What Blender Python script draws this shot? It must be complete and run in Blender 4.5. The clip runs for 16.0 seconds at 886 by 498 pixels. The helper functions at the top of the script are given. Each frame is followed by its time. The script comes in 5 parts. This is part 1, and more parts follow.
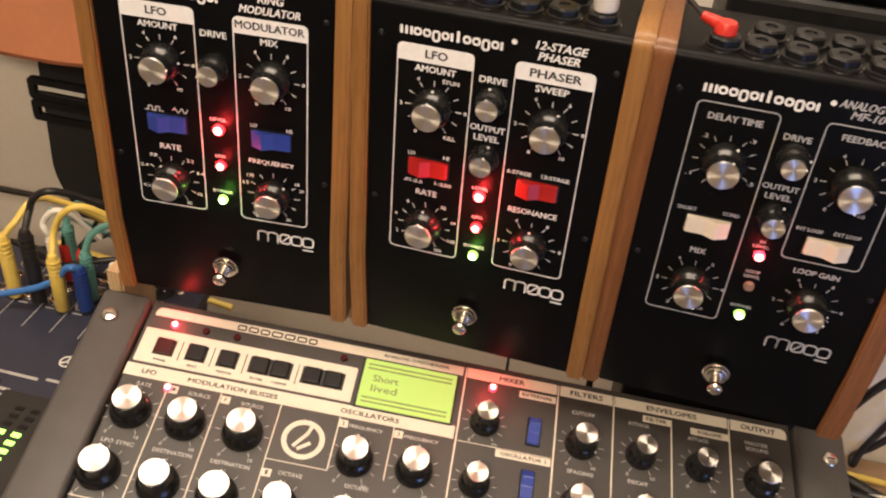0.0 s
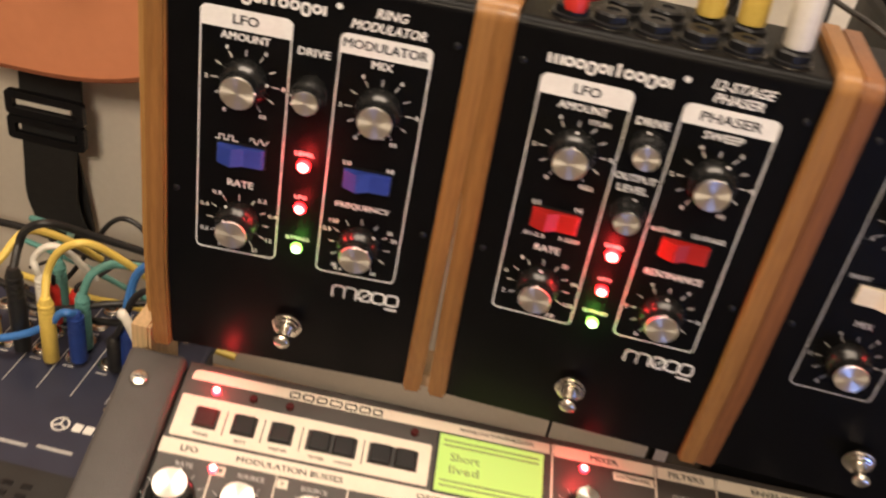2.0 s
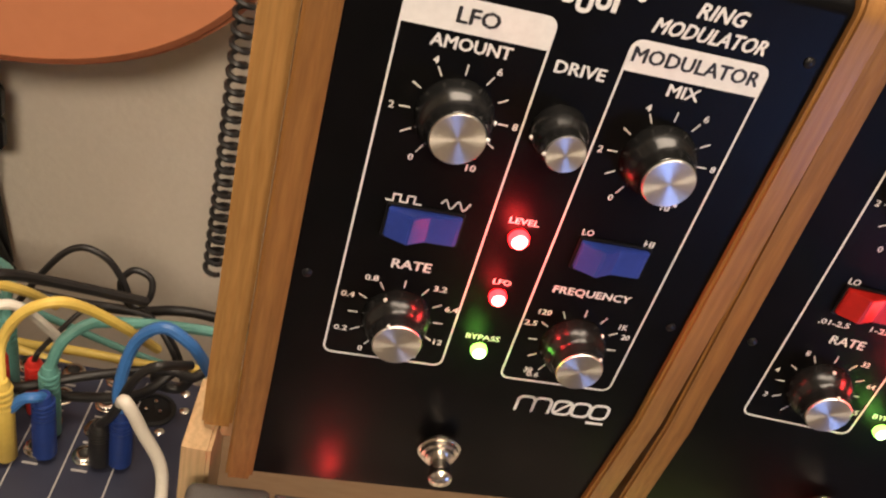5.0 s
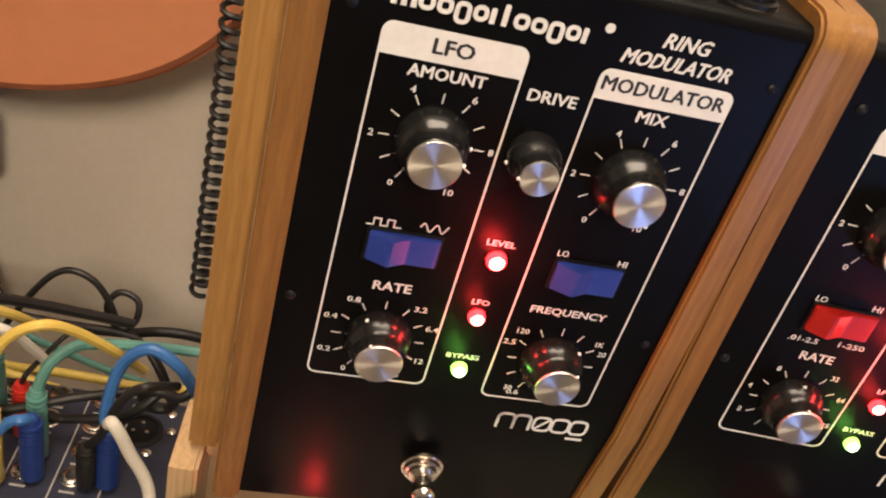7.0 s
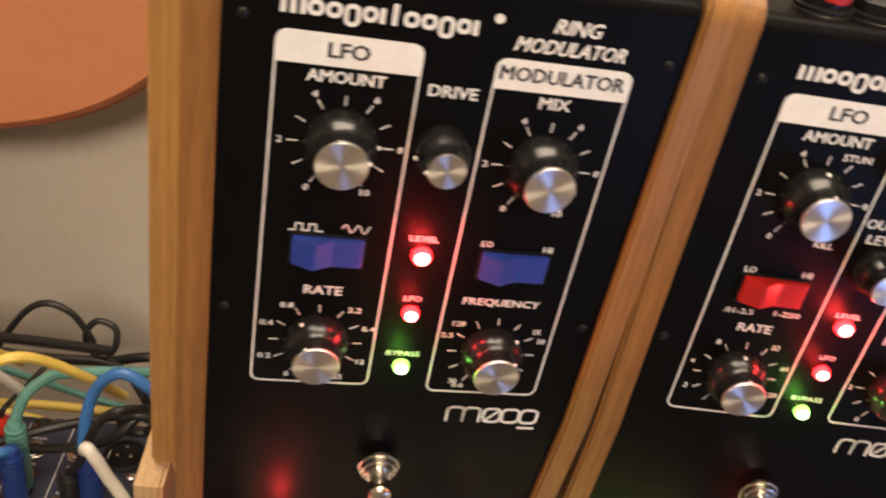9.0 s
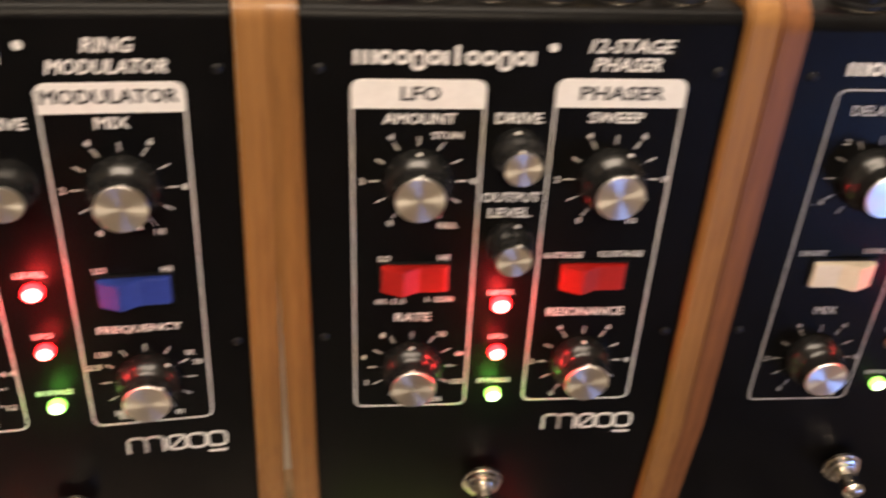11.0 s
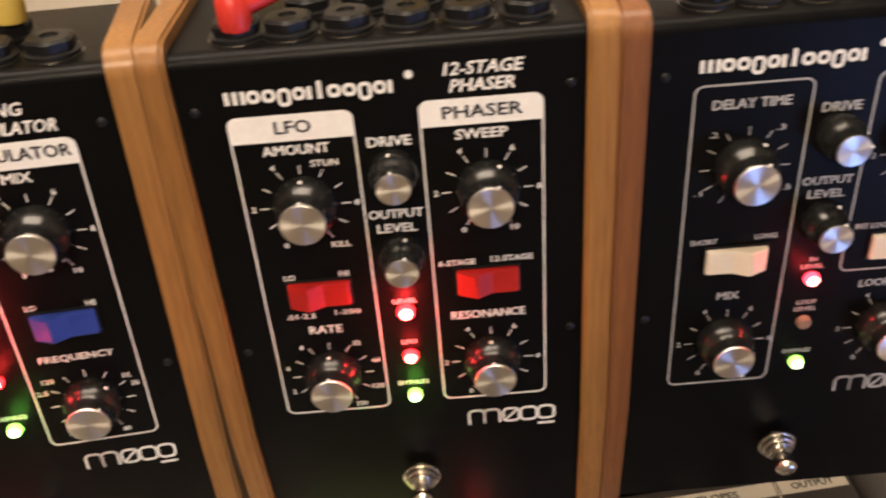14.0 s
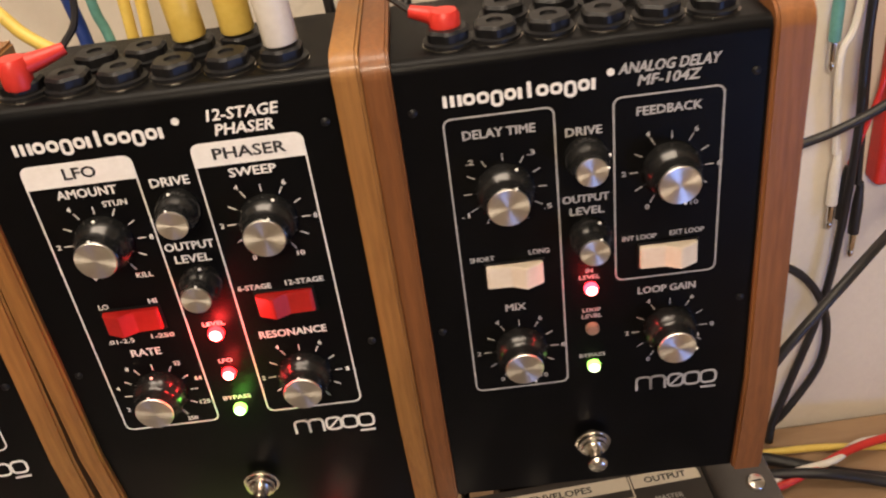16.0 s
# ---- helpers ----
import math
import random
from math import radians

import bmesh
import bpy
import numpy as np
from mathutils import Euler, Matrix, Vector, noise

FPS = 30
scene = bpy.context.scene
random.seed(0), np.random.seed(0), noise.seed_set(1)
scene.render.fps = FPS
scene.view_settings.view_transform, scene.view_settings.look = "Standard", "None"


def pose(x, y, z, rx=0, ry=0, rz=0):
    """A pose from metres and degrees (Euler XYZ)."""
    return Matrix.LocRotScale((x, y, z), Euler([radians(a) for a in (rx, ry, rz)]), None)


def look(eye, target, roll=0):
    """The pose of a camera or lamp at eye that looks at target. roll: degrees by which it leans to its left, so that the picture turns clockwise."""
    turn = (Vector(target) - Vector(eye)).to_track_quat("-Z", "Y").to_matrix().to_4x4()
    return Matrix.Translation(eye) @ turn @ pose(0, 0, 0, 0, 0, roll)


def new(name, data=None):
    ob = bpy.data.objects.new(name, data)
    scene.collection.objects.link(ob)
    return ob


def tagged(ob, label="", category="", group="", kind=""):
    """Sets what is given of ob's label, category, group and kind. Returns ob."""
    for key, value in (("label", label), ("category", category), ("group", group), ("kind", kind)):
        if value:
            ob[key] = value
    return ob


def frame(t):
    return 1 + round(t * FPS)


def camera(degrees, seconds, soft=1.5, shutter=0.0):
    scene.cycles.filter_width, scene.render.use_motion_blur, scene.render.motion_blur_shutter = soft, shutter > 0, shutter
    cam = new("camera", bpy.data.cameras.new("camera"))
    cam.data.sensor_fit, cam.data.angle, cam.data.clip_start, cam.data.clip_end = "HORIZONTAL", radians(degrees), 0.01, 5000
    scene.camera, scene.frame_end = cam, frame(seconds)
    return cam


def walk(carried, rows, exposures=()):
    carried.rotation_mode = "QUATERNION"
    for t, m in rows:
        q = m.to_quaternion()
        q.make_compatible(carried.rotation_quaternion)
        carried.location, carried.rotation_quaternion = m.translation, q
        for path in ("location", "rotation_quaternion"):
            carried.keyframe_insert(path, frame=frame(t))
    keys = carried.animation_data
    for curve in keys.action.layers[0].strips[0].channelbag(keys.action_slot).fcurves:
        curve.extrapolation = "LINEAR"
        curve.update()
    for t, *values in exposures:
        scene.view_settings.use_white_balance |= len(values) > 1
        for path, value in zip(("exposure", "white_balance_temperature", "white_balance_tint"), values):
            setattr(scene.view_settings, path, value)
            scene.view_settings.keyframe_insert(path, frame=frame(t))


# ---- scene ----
cam = camera(52.2, 16.0, soft=2.1, shutter=1.0)
PATH = [
    (0, (0.0559, -0.4140, 0.3827), (-0.2249, 1.1841, -0.7865), 5.66),
    (0.5, (0.0494, -0.4067, 0.3779), (-0.2420, 1.1894, -0.7915), 5.48),
    (1, (0.0272, -0.3964, 0.3690), (-0.2414, 1.2130, -0.7876), 6.30),
    (1.5, (-0.0048, -0.3844, 0.3562), (-0.2249, 1.2527, -0.7713), 8.00),
    (2, (-0.0531, -0.3633, 0.3418), (-0.1706, 1.3029, -0.7580), 10.63),
    (2.5, (-0.0966, -0.3358, 0.3280), (-0.1268, 1.3462, -0.7536), 12.49),
    (3, (-0.1378, -0.3046, 0.3139), (-0.0803, 1.3856, -0.7538), 14.15),
    (3.5, (-0.1693, -0.2739, 0.3027), (-0.0373, 1.4009, -0.7824), 15.06),
    (4, (-0.1906, -0.2433, 0.2888), (-0.0004, 1.3833, -0.8592), 15.23),
    (4.5, (-0.2001, -0.2310, 0.2804), (0.0228, 1.3730, -0.8933), 15.54),
    (5, (-0.2053, -0.2250, 0.2793), (0.0401, 1.3976, -0.8640), 16.18),
    (7.5, (-0.2031, -0.2327, 0.2883), (0.0657, 1.4134, -0.8154), 15.81),
    (8, (-0.1993, -0.2343, 0.2901), (0.0530, 1.4160, -0.8113), 14.77),
    (10.5, (-0.0973, -0.2437, 0.2905), (0.1602, 1.4289, -0.7755), 4.73),
    (11, (-0.0610, -0.2469, 0.2964), (0.2070, 1.4346, -0.7527), 3.44),
    (11.5, (-0.0373, -0.2537, 0.3006), (0.2209, 1.4374, -0.7356), 2.42),
    (12, (-0.0176, -0.2591, 0.3066), (0.1535, 1.4293, -0.7518), 0.55),
    (12.5, (-0.0149, -0.2624, 0.3080), (0.1443, 1.4251, -0.7535), -0.12),
    (13, (-0.0121, -0.2648, 0.3092), (0.1304, 1.4216, -0.7566), -0.96),
    (13.5, (-0.0099, -0.2659, 0.3102), (0.1156, 1.4222, -0.7548), -2.10),
    (14, (0.0009, -0.2657, 0.3146), (0.0899, 1.4189, -0.7598), -3.96),
    (14.5, (0.0243, -0.2637, 0.3211), (0.1419, 1.3992, -0.7839), -4.30),
    (15, (0.0539, -0.2721, 0.3237), (0.2030, 1.3913, -0.7768), -4.53),
    (15.5, (0.0741, -0.2813, 0.3267), (0.1614, 1.3940, -0.7623), -6.17),
    (16, (0.0893, -0.2923, 0.3292), (0.1161, 1.3979, -0.7396), -7.38),
]
EXPOSE = [(0.0, 0.0), (16.0, 0.0)]
walk(cam, [(t, look(eye, target, roll)) for t, eye, target, roll in PATH], EXPOSE)

# ---- light ----
world = bpy.data.worlds.new("world")
scene.world = world
world.use_nodes = True
world.node_tree.nodes["Background"].inputs["Color"].default_value = (1.0, 0.85, 0.65, 1)
world.node_tree.nodes["Background"].inputs["Strength"].default_value = 0.05


def area_lamp(name, eye, target, size_x, size_y, watts, colour):
    data = bpy.data.lights.new(name, "AREA")
    data.shape, data.size, data.size_y, data.energy, data.color = "RECTANGLE", size_x, size_y, watts, colour
    ob = new(name, data)
    ob.matrix_world = look(eye, target)
    return ob


# The front light's source is unseen; a floor lamp is assumed for it.
area_lamp("assumed_front_light", (-0.15, -1.25, 0.95), (0.0, 0.0, 0.0), 0.36, 0.36, 25.0, (1.0, 0.80, 0.59))
# Unseen overhead lamp, made long to brighten the synthesizer's right side and caps.
area_lamp("assumed_overhead_light", (-0.12, -0.20, 1.38), (-0.12, -0.20, 0.0), 1.1, 0.44, 20.5, (1.0, 0.82, 0.64))
area_lamp("monitor_light", (0.86, -0.82, -0.28), (0.12, 0.0, 0.12), 0.40, 0.25, 3.6, (0.24, 0.40, 1.0))


def led_glow_lamp(world_point, colour, watts):
    """An added point lamp near a lit indicator, for its glow and lens bloom."""
    data = bpy.data.lights.new("indicator_glow_lamp", "POINT")
    data.energy, data.color, data.shadow_soft_size = watts, colour, 0.002
    new("indicator_glow_lamp", data).location = world_point


RED, GREEN = (1.0, 0.03, 0.03), (0.25, 1.0, 0.10)
# The last two stand off the synthesizer's panel to enlarge their red reflections.
for x, y, z, colour, watts in ((-0.1491, -0.0093, 0.1307, RED, 0.05),
                               (-0.1495, -0.0091, 0.1074, RED, 0.016),
                               (-0.1499, -0.0089, 0.084, GREEN, 0.007),
                               (-0.0004, -0.0055, 0.118, RED, 0.05),
                               (-0.0002, -0.0054, 0.0968, RED, 0.016),
                               (0, -0.0054, 0.0778, GREEN, 0.009),
                               (0.1499, -0.0101, 0.1177, RED, 0.01),
                               (-0.1865, -0.0080, -0.0080, RED, 0.022),
                               (0.0225, 0.0070, -0.0190, RED, 0.03)):
    led_glow_lamp((x, y, z), colour, watts)


# ---- materials ----
def material(name, colour, rough=0.5, metal=0.0, second=None, scale=40.0, stretch=(1, 1, 1), bump=0.0, fine=400.0, wear=0.25, spec=0.5, coat=0.0):
    """A principled surface whose colour wanders between two tones at two scales, with fine relief."""
    m = bpy.data.materials.new(name)
    m.use_nodes = True
    nt = m.node_tree
    p = nt.nodes["Principled BSDF"]
    second = second or tuple(c * 0.75 for c in colour)
    co = nt.nodes.new("ShaderNodeTexCoord")
    mp = nt.nodes.new("ShaderNodeMapping")
    mp.inputs["Scale"].default_value = stretch
    nt.links.new(co.outputs["Object"], mp.inputs["Vector"])
    n1 = nt.nodes.new("ShaderNodeTexNoise")
    n1.inputs["Scale"].default_value, n1.inputs["Detail"].default_value = scale, 5
    n2 = nt.nodes.new("ShaderNodeTexNoise")
    n2.inputs["Scale"].default_value, n2.inputs["Detail"].default_value = fine, 3
    nt.links.new(mp.outputs[0], n1.inputs["Vector"])
    nt.links.new(mp.outputs[0], n2.inputs["Vector"])
    mean = nt.nodes.new("ShaderNodeMath")
    mean.operation = "MULTIPLY_ADD"
    mean.inputs[1].default_value = 0.35
    nt.links.new(n2.outputs["Fac"], mean.inputs[0])
    half = nt.nodes.new("ShaderNodeMath")
    half.operation = "MULTIPLY"
    half.inputs[1].default_value = 0.65
    nt.links.new(n1.outputs["Fac"], half.inputs[0])
    nt.links.new(half.outputs[0], mean.inputs[2])
    ramp = nt.nodes.new("ShaderNodeValToRGB")
    ramp.color_ramp.elements[0].position, ramp.color_ramp.elements[1].position = 0.36, 0.64
    ramp.color_ramp.elements[0].color, ramp.color_ramp.elements[1].color = (*second, 1), (*colour, 1)
    nt.links.new(mean.outputs[0], ramp.inputs["Fac"])
    nt.links.new(ramp.outputs["Color"], p.inputs["Base Color"])
    p.inputs["Metallic"].default_value = metal
    p.inputs["Specular IOR Level"].default_value = spec
    p.inputs["Coat Weight"].default_value = coat
    p.inputs["Coat Roughness"].default_value = 0.15
    rr = nt.nodes.new("ShaderNodeMapRange")
    rr.inputs["To Min"].default_value, rr.inputs["To Max"].default_value = max(0.02, rough * (1 - wear)), min(1, rough * (1 + wear))
    nt.links.new(n1.outputs["Fac"], rr.inputs["Value"])
    nt.links.new(rr.outputs[0], p.inputs["Roughness"])
    if bump:
        b = nt.nodes.new("ShaderNodeBump")
        b.inputs["Strength"].default_value, b.inputs["Distance"].default_value = bump, 0.0006
        nt.links.new(n2.outputs["Fac"], b.inputs["Height"])
        nt.links.new(b.outputs["Normal"], p.inputs["Normal"])
    return m


def glowing(name, colour, strength, base=None):
    m = bpy.data.materials.new(name)
    m.use_nodes = True
    p = m.node_tree.nodes["Principled BSDF"]
    p.inputs["Base Color"].default_value = (*(base or [0.5 * c for c in colour]), 1)
    p.inputs["Roughness"].default_value = 0.25
    p.inputs["Emission Color"].default_value = (*colour, 1)
    p.inputs["Emission Strength"].default_value = strength
    return m


def wood(name, light, dark):
    """Long grain along z with rings of darker streaks and small pores."""
    m = material(name, light, 0.42, 0, dark, 26, (1.0, 1.0, 0.09), 0.25, 900, 0.2, 0.4, 0.15)
    nt = m.node_tree
    p = nt.nodes["Principled BSDF"]
    co = nt.nodes.new("ShaderNodeTexCoord")
    mp = nt.nodes.new("ShaderNodeMapping")
    mp.inputs["Scale"].default_value = (1, 1, 0.05)
    nt.links.new(co.outputs["Object"], mp.inputs["Vector"])
    wv = nt.nodes.new("ShaderNodeTexWave")
    wv.inputs["Scale"].default_value, wv.inputs["Distortion"].default_value = 70, 9
    wv.inputs["Detail"].default_value, wv.inputs["Detail Scale"].default_value = 3, 2
    nt.links.new(mp.outputs[0], wv.inputs["Vector"])
    mix = nt.nodes.new("ShaderNodeMix")
    mix.data_type, mix.blend_type = "RGBA", "MULTIPLY"
    mix.inputs["Factor"].default_value = 0.14
    info = nt.nodes.new("ShaderNodeObjectInfo")
    hue = nt.nodes.new("ShaderNodeHueSaturation")
    vr = nt.nodes.new("ShaderNodeMapRange")
    vr.inputs["To Min"].default_value, vr.inputs["To Max"].default_value = 0.80, 1.18
    nt.links.new(info.outputs["Random"], vr.inputs["Value"])
    nt.links.new(vr.outputs[0], hue.inputs["Value"])
    old = p.inputs["Base Color"].links[0].from_socket
    nt.links.new(old, mix.inputs["A"])
    nt.links.new(wv.outputs["Color"], mix.inputs["B"])
    nt.links.new(mix.outputs["Result"], hue.inputs["Color"])
    nt.links.new(hue.outputs["Color"], p.inputs["Base Color"])
    return m


def spun_metal(name, colour):
    """Brushed aluminium turned on a lathe: the gloss runs round the axis."""
    m = material(name, colour, 0.36, 1.0, tuple(c * 0.9 for c in colour), 300, (1, 1, 1), 0, 2500, 0.15)
    nt = m.node_tree
    p = nt.nodes["Principled BSDF"]
    tg = nt.nodes.new("ShaderNodeTangent")
    tg.direction_type, tg.axis = "RADIAL", "Z"
    nt.links.new(tg.outputs[0], p.inputs["Tangent"])
    p.inputs["Anisotropic"].default_value = 0.85
    return m


BLACK = material("black_powder_coat", (0.0032, 0.0032, 0.0036), 0.34, 0, (0.0024, 0.0024, 0.0027), 60, (1, 1, 1), 0.14, 2200, 0.25, 0.11)
GOLDEN = wood("golden_oiled_wood", (0.345, 0.162, 0.044), (0.205, 0.085, 0.022))
TAN = wood("tan_oiled_wood", (0.56, 0.31, 0.105), (0.39, 0.185, 0.052))
REDBROWN = wood("red_brown_oiled_wood", (0.275, 0.106, 0.032), (0.165, 0.058, 0.017))
PINE = wood("raw_pine", (0.66, 0.47, 0.27), (0.52, 0.34, 0.17))
PRINT = material("white_print", (0.84, 0.82, 0.78), 0.5, 0, (0.78, 0.76, 0.72), 200)
DIM_PRINT = material("grey_print", (0.46, 0.45, 0.44), 0.5, 0, (0.38, 0.37, 0.36), 300)
DARK_PRINT = material("dark_print", (0.02, 0.02, 0.02), 0.5)
KNOB_BLACK = material("black_bakelite", (0.008, 0.008, 0.008), 0.21, 0, (0.010, 0.010, 0.010), 80, (1, 1, 1), 0.05, 900)
ALUMINIUM = spun_metal("spun_aluminium", (0.90, 0.86, 0.80))
NICKEL = material("nickel", (0.72, 0.68, 0.62), 0.22, 1.0, (0.6, 0.57, 0.52), 200)
BLUE_PLASTIC = material("blue_plastic", (0.030, 0.060, 0.34), 0.33, 0, (0.024, 0.048, 0.28), 90)
RED_PLASTIC = material("red_plastic", (0.46, 0.016, 0.012), 0.33, 0, (0.38, 0.012, 0.010), 90)
CREAM_PLASTIC = material("cream_plastic", (0.78, 0.70, 0.58), 0.35, 0, (0.72, 0.63, 0.5), 90)
BLACK_PLASTIC = material("black_plastic", (0.009, 0.009, 0.010), 0.42, 0, (0.006, 0.006, 0.007), 90, (1, 1, 1), 0.1, 900, 0.25, 0.3)
RED_LED = glowing("red_led", (1.0, 0.010, 0.012), 16.0)
GREEN_LED = glowing("green_led", (0.42, 1.0, 0.14), 3.0)
PINK_LED = glowing("small_red_led", (1.0, 0.03, 0.05), 9.0)
# Pale emission that stands in for the blown-out centres of lit indicators.
RED_GLARE = glowing("red_led_glare", (1.0, 0.22, 0.20), 16.0)
GREEN_GLARE = glowing("green_led_glare", (0.85, 1.0, 0.60), 6.0)
GLARES = {RED_LED: RED_GLARE, PINK_LED: RED_GLARE, GREEN_LED: GREEN_GLARE}
OFF_LED = material("unlit_led", (0.30, 0.20, 0.15), 0.3)
DARK_LED = material("dark_red_led", (0.07, 0.010, 0.010), 0.25)
SYNTH_GREY = material("dark_grey_enamel", (0.052, 0.047, 0.044), 0.42, 0, (0.042, 0.038, 0.036), 70, (1, 1, 1), 0.15, 1500)
RAIL_GREY = material("grey_moulded_rail", (0.075, 0.07, 0.068), 0.48, 0, (0.06, 0.056, 0.054), 60, (1, 1, 1), 0.25, 1200)
CREAM = material("cream_enamel", (0.74, 0.68, 0.58), 0.45, 0, (0.69, 0.63, 0.53), 60)
MIXER_BLUE = material("navy_mixer_enamel", (0.030, 0.034, 0.060), 0.45, 0, (0.024, 0.027, 0.050), 50, (1, 1, 1), 0.2, 1500)
WALL = material("textured_wall_paint", (0.74, 0.69, 0.61), 0.85, 0, (0.69, 0.64, 0.56), 9, (1, 1, 1), 0.6, 190, 0.1, 0.2)
TABLE = material("table_veneer", (0.36, 0.24, 0.14), 0.5, 0, (0.29, 0.18, 0.10), 12, (0.2, 1, 1), 0.1, 200)
# Unseen floor, kept pale so that the knob caps reflect a bright ground.
FLOOR = material("pale_unseen_floor", (0.48, 0.43, 0.36), 0.9, 0, (0.40, 0.36, 0.30), 30, (1, 1, 1), 0.5, 300)
CEILING = material("ceiling_paint", (0.75, 0.72, 0.66), 0.9, 0, (0.7, 0.67, 0.6), 4)
GUITAR = material("tan_guitar_lacquer", (0.60, 0.235, 0.115), 0.3, 0, (0.54, 0.205, 0.098), 8, (1, 1, 1), 0.0, 90, 0.2, 0.5, 0.3)
WEBBING = material("black_webbing", (0.016, 0.016, 0.016), 0.8, 0, (0.011, 0.011, 0.011), 120, (1, 1, 1), 0.8, 700)
YELLOW_PVC = material("yellow_pvc", (0.78, 0.58, 0.14), 0.42, 0, (0.70, 0.50, 0.10), 50)
WHITE_PVC = material("white_pvc", (0.80, 0.76, 0.68), 0.42, 0, (0.72, 0.68, 0.6), 50)
TEAL_PVC = material("teal_pvc", (0.13, 0.33, 0.29), 0.42, 0, (0.10, 0.27, 0.24), 50)
BLUE_PVC = material("blue_pvc", (0.05, 0.18, 0.50), 0.42, 0, (0.04, 0.15, 0.42), 50)
NAVY_PVC = material("navy_pvc", (0.016, 0.045, 0.22), 0.4, 0, (0.013, 0.035, 0.18), 50)
BLACK_PVC = material("black_rubber", (0.016, 0.015, 0.015), 0.45, 0, (0.011, 0.010, 0.010), 60)
RED_PVC = material("red_pvc", (0.62, 0.035, 0.025), 0.4, 0, (0.52, 0.028, 0.02), 50)
LCD = glowing("backlit_lcd", (0.60, 0.76, 0.20), 0.72, (0.2, 0.3, 0.05))
LCD_DARK = material("lcd_segment", (0.30, 0.40, 0.12), 0.4)


# ---- mesh helpers ----
def part(name, bm, mat, parent=None, label="", m=None, smooth=False):
    """Links a bmesh (or a ready mesh) as one object under a thing or a part."""
    if isinstance(bm, bmesh.types.BMesh):
        bmesh.ops.recalc_face_normals(bm, faces=bm.faces)
        me = bpy.data.meshes.new(name)
        bm.to_mesh(me)
        bm.free()
    else:
        me = bm
    if smooth:
        for poly in me.polygons:
            poly.use_smooth = True
        me.set_sharp_from_angle(angle=radians(38))
    if mat and not me.materials:
        me.materials.append(mat)
    ob = new(name, me)
    ob.parent = parent
    if m is not None:
        ob.matrix_basis = m
    return tagged(ob, label)


def empty(name, m, label, category, group="", kind=""):
    ob = new(name)
    ob.empty_display_size = 0.02
    ob.matrix_basis = m
    return tagged(ob, label, category, group, kind)


def add_box(bm, lo, hi, bevel=0.0, seg=2):
    made = bmesh.ops.create_cube(bm, size=1)["verts"]
    for v in made:
        v.co = Vector([(a + b) / 2 + c * (b - a) for a, b, c in zip(lo, hi, v.co)])
    if bevel:
        edges = list({e for v in made for e in v.link_edges})
        bmesh.ops.bevel(bm, geom=edges, offset=bevel, segments=seg, affect="EDGES", profile=0.5)
    return bm


def boxed(lo, hi, bevel=0.0, seg=2):
    return add_box(bmesh.new(), lo, hi, bevel, seg)


def lathe(profile, seg=28, flutes=0, depth=0.0, lo=0, hi=0):
    """Turns (radius, height) pairs round z; flutes cut the rings from lo to hi."""
    bm = bmesh.new()
    rings = []
    for n, (r, h) in enumerate(profile):
        ring = []
        for k in range(seg):
            a = 2 * math.pi * k / seg
            q = r * (1 - depth * (0.5 + 0.5 * math.cos(flutes * a))) if flutes and lo <= n <= hi else r
            ring.append(bm.verts.new((q * math.cos(a), q * math.sin(a), h)))
        rings.append(ring)
    for a, b in zip(rings, rings[1:]):
        for k in range(seg):
            bm.faces.new((a[k], a[(k + 1) % seg], b[(k + 1) % seg], b[k]))
    bm.faces.new(rings[0][::-1])
    bm.faces.new(rings[-1])
    return bm


def arc(cx, cy, r, a0, a1, n):
    return [(cx + r * math.cos(radians(a0 + (a1 - a0) * k / n)), cy + r * math.sin(radians(a0 + (a1 - a0) * k / n))) for k in range(n + 1)]


def rounded(x0, y0, x1, y1, r=0.0, corners="abcd", n=5):
    """The outline of a rectangle; corners a, b, c, d are bottom left, bottom right, top right, top left."""
    out = []
    for key, cx, cy, a0 in (("a", x0, y0, 180), ("b", x1, y0, 270), ("c", x1, y1, 0), ("d", x0, y1, 90)):
        if key in corners and r:
            sx, sy = (r if cx == x0 else -r), (r if cy == y0 else -r)
            out += arc(cx + sx, cy + sy, r, a0, a0 + 90, n)
        else:
            out.append((cx, cy))
    return out


def add_plate(bm, outline, h0, h1):
    """Extrudes an outline in x, y from height h0 to h1."""
    low = [bm.verts.new((x, y, h0)) for x, y in outline]
    top = [bm.verts.new((x, y, h1)) for x, y in outline]
    bm.faces.new(top)
    bm.faces.new(low[::-1])
    for k in range(len(outline)):
        j = (k + 1) % len(outline)
        bm.faces.new((low[k], low[j], top[j], top[k]))
    return bm


def add_ring(bm, outer, inner, h0, h1):
    """A frame between two outlines with equally many points."""
    vs = [[bm.verts.new((x, y, h)) for x, y in o] for o in (outer, inner) for h in (h0, h1)]
    n = len(outer)
    for k in range(n):
        j = (k + 1) % n
        bm.faces.new((vs[1][k], vs[1][j], vs[3][j], vs[3][k]))
        bm.faces.new((vs[0][k], vs[0][j], vs[1][j], vs[1][k]))
        bm.faces.new((vs[2][k], vs[2][j], vs[3][j], vs[3][k]))
    return bm


def inset(x0, y0, x1, y1, r, w):
    return rounded(x0, y0, x1, y1, r), rounded(x0 + w, y0 + w, x1 - w, y1 - w, max(r - w, 0.0002))


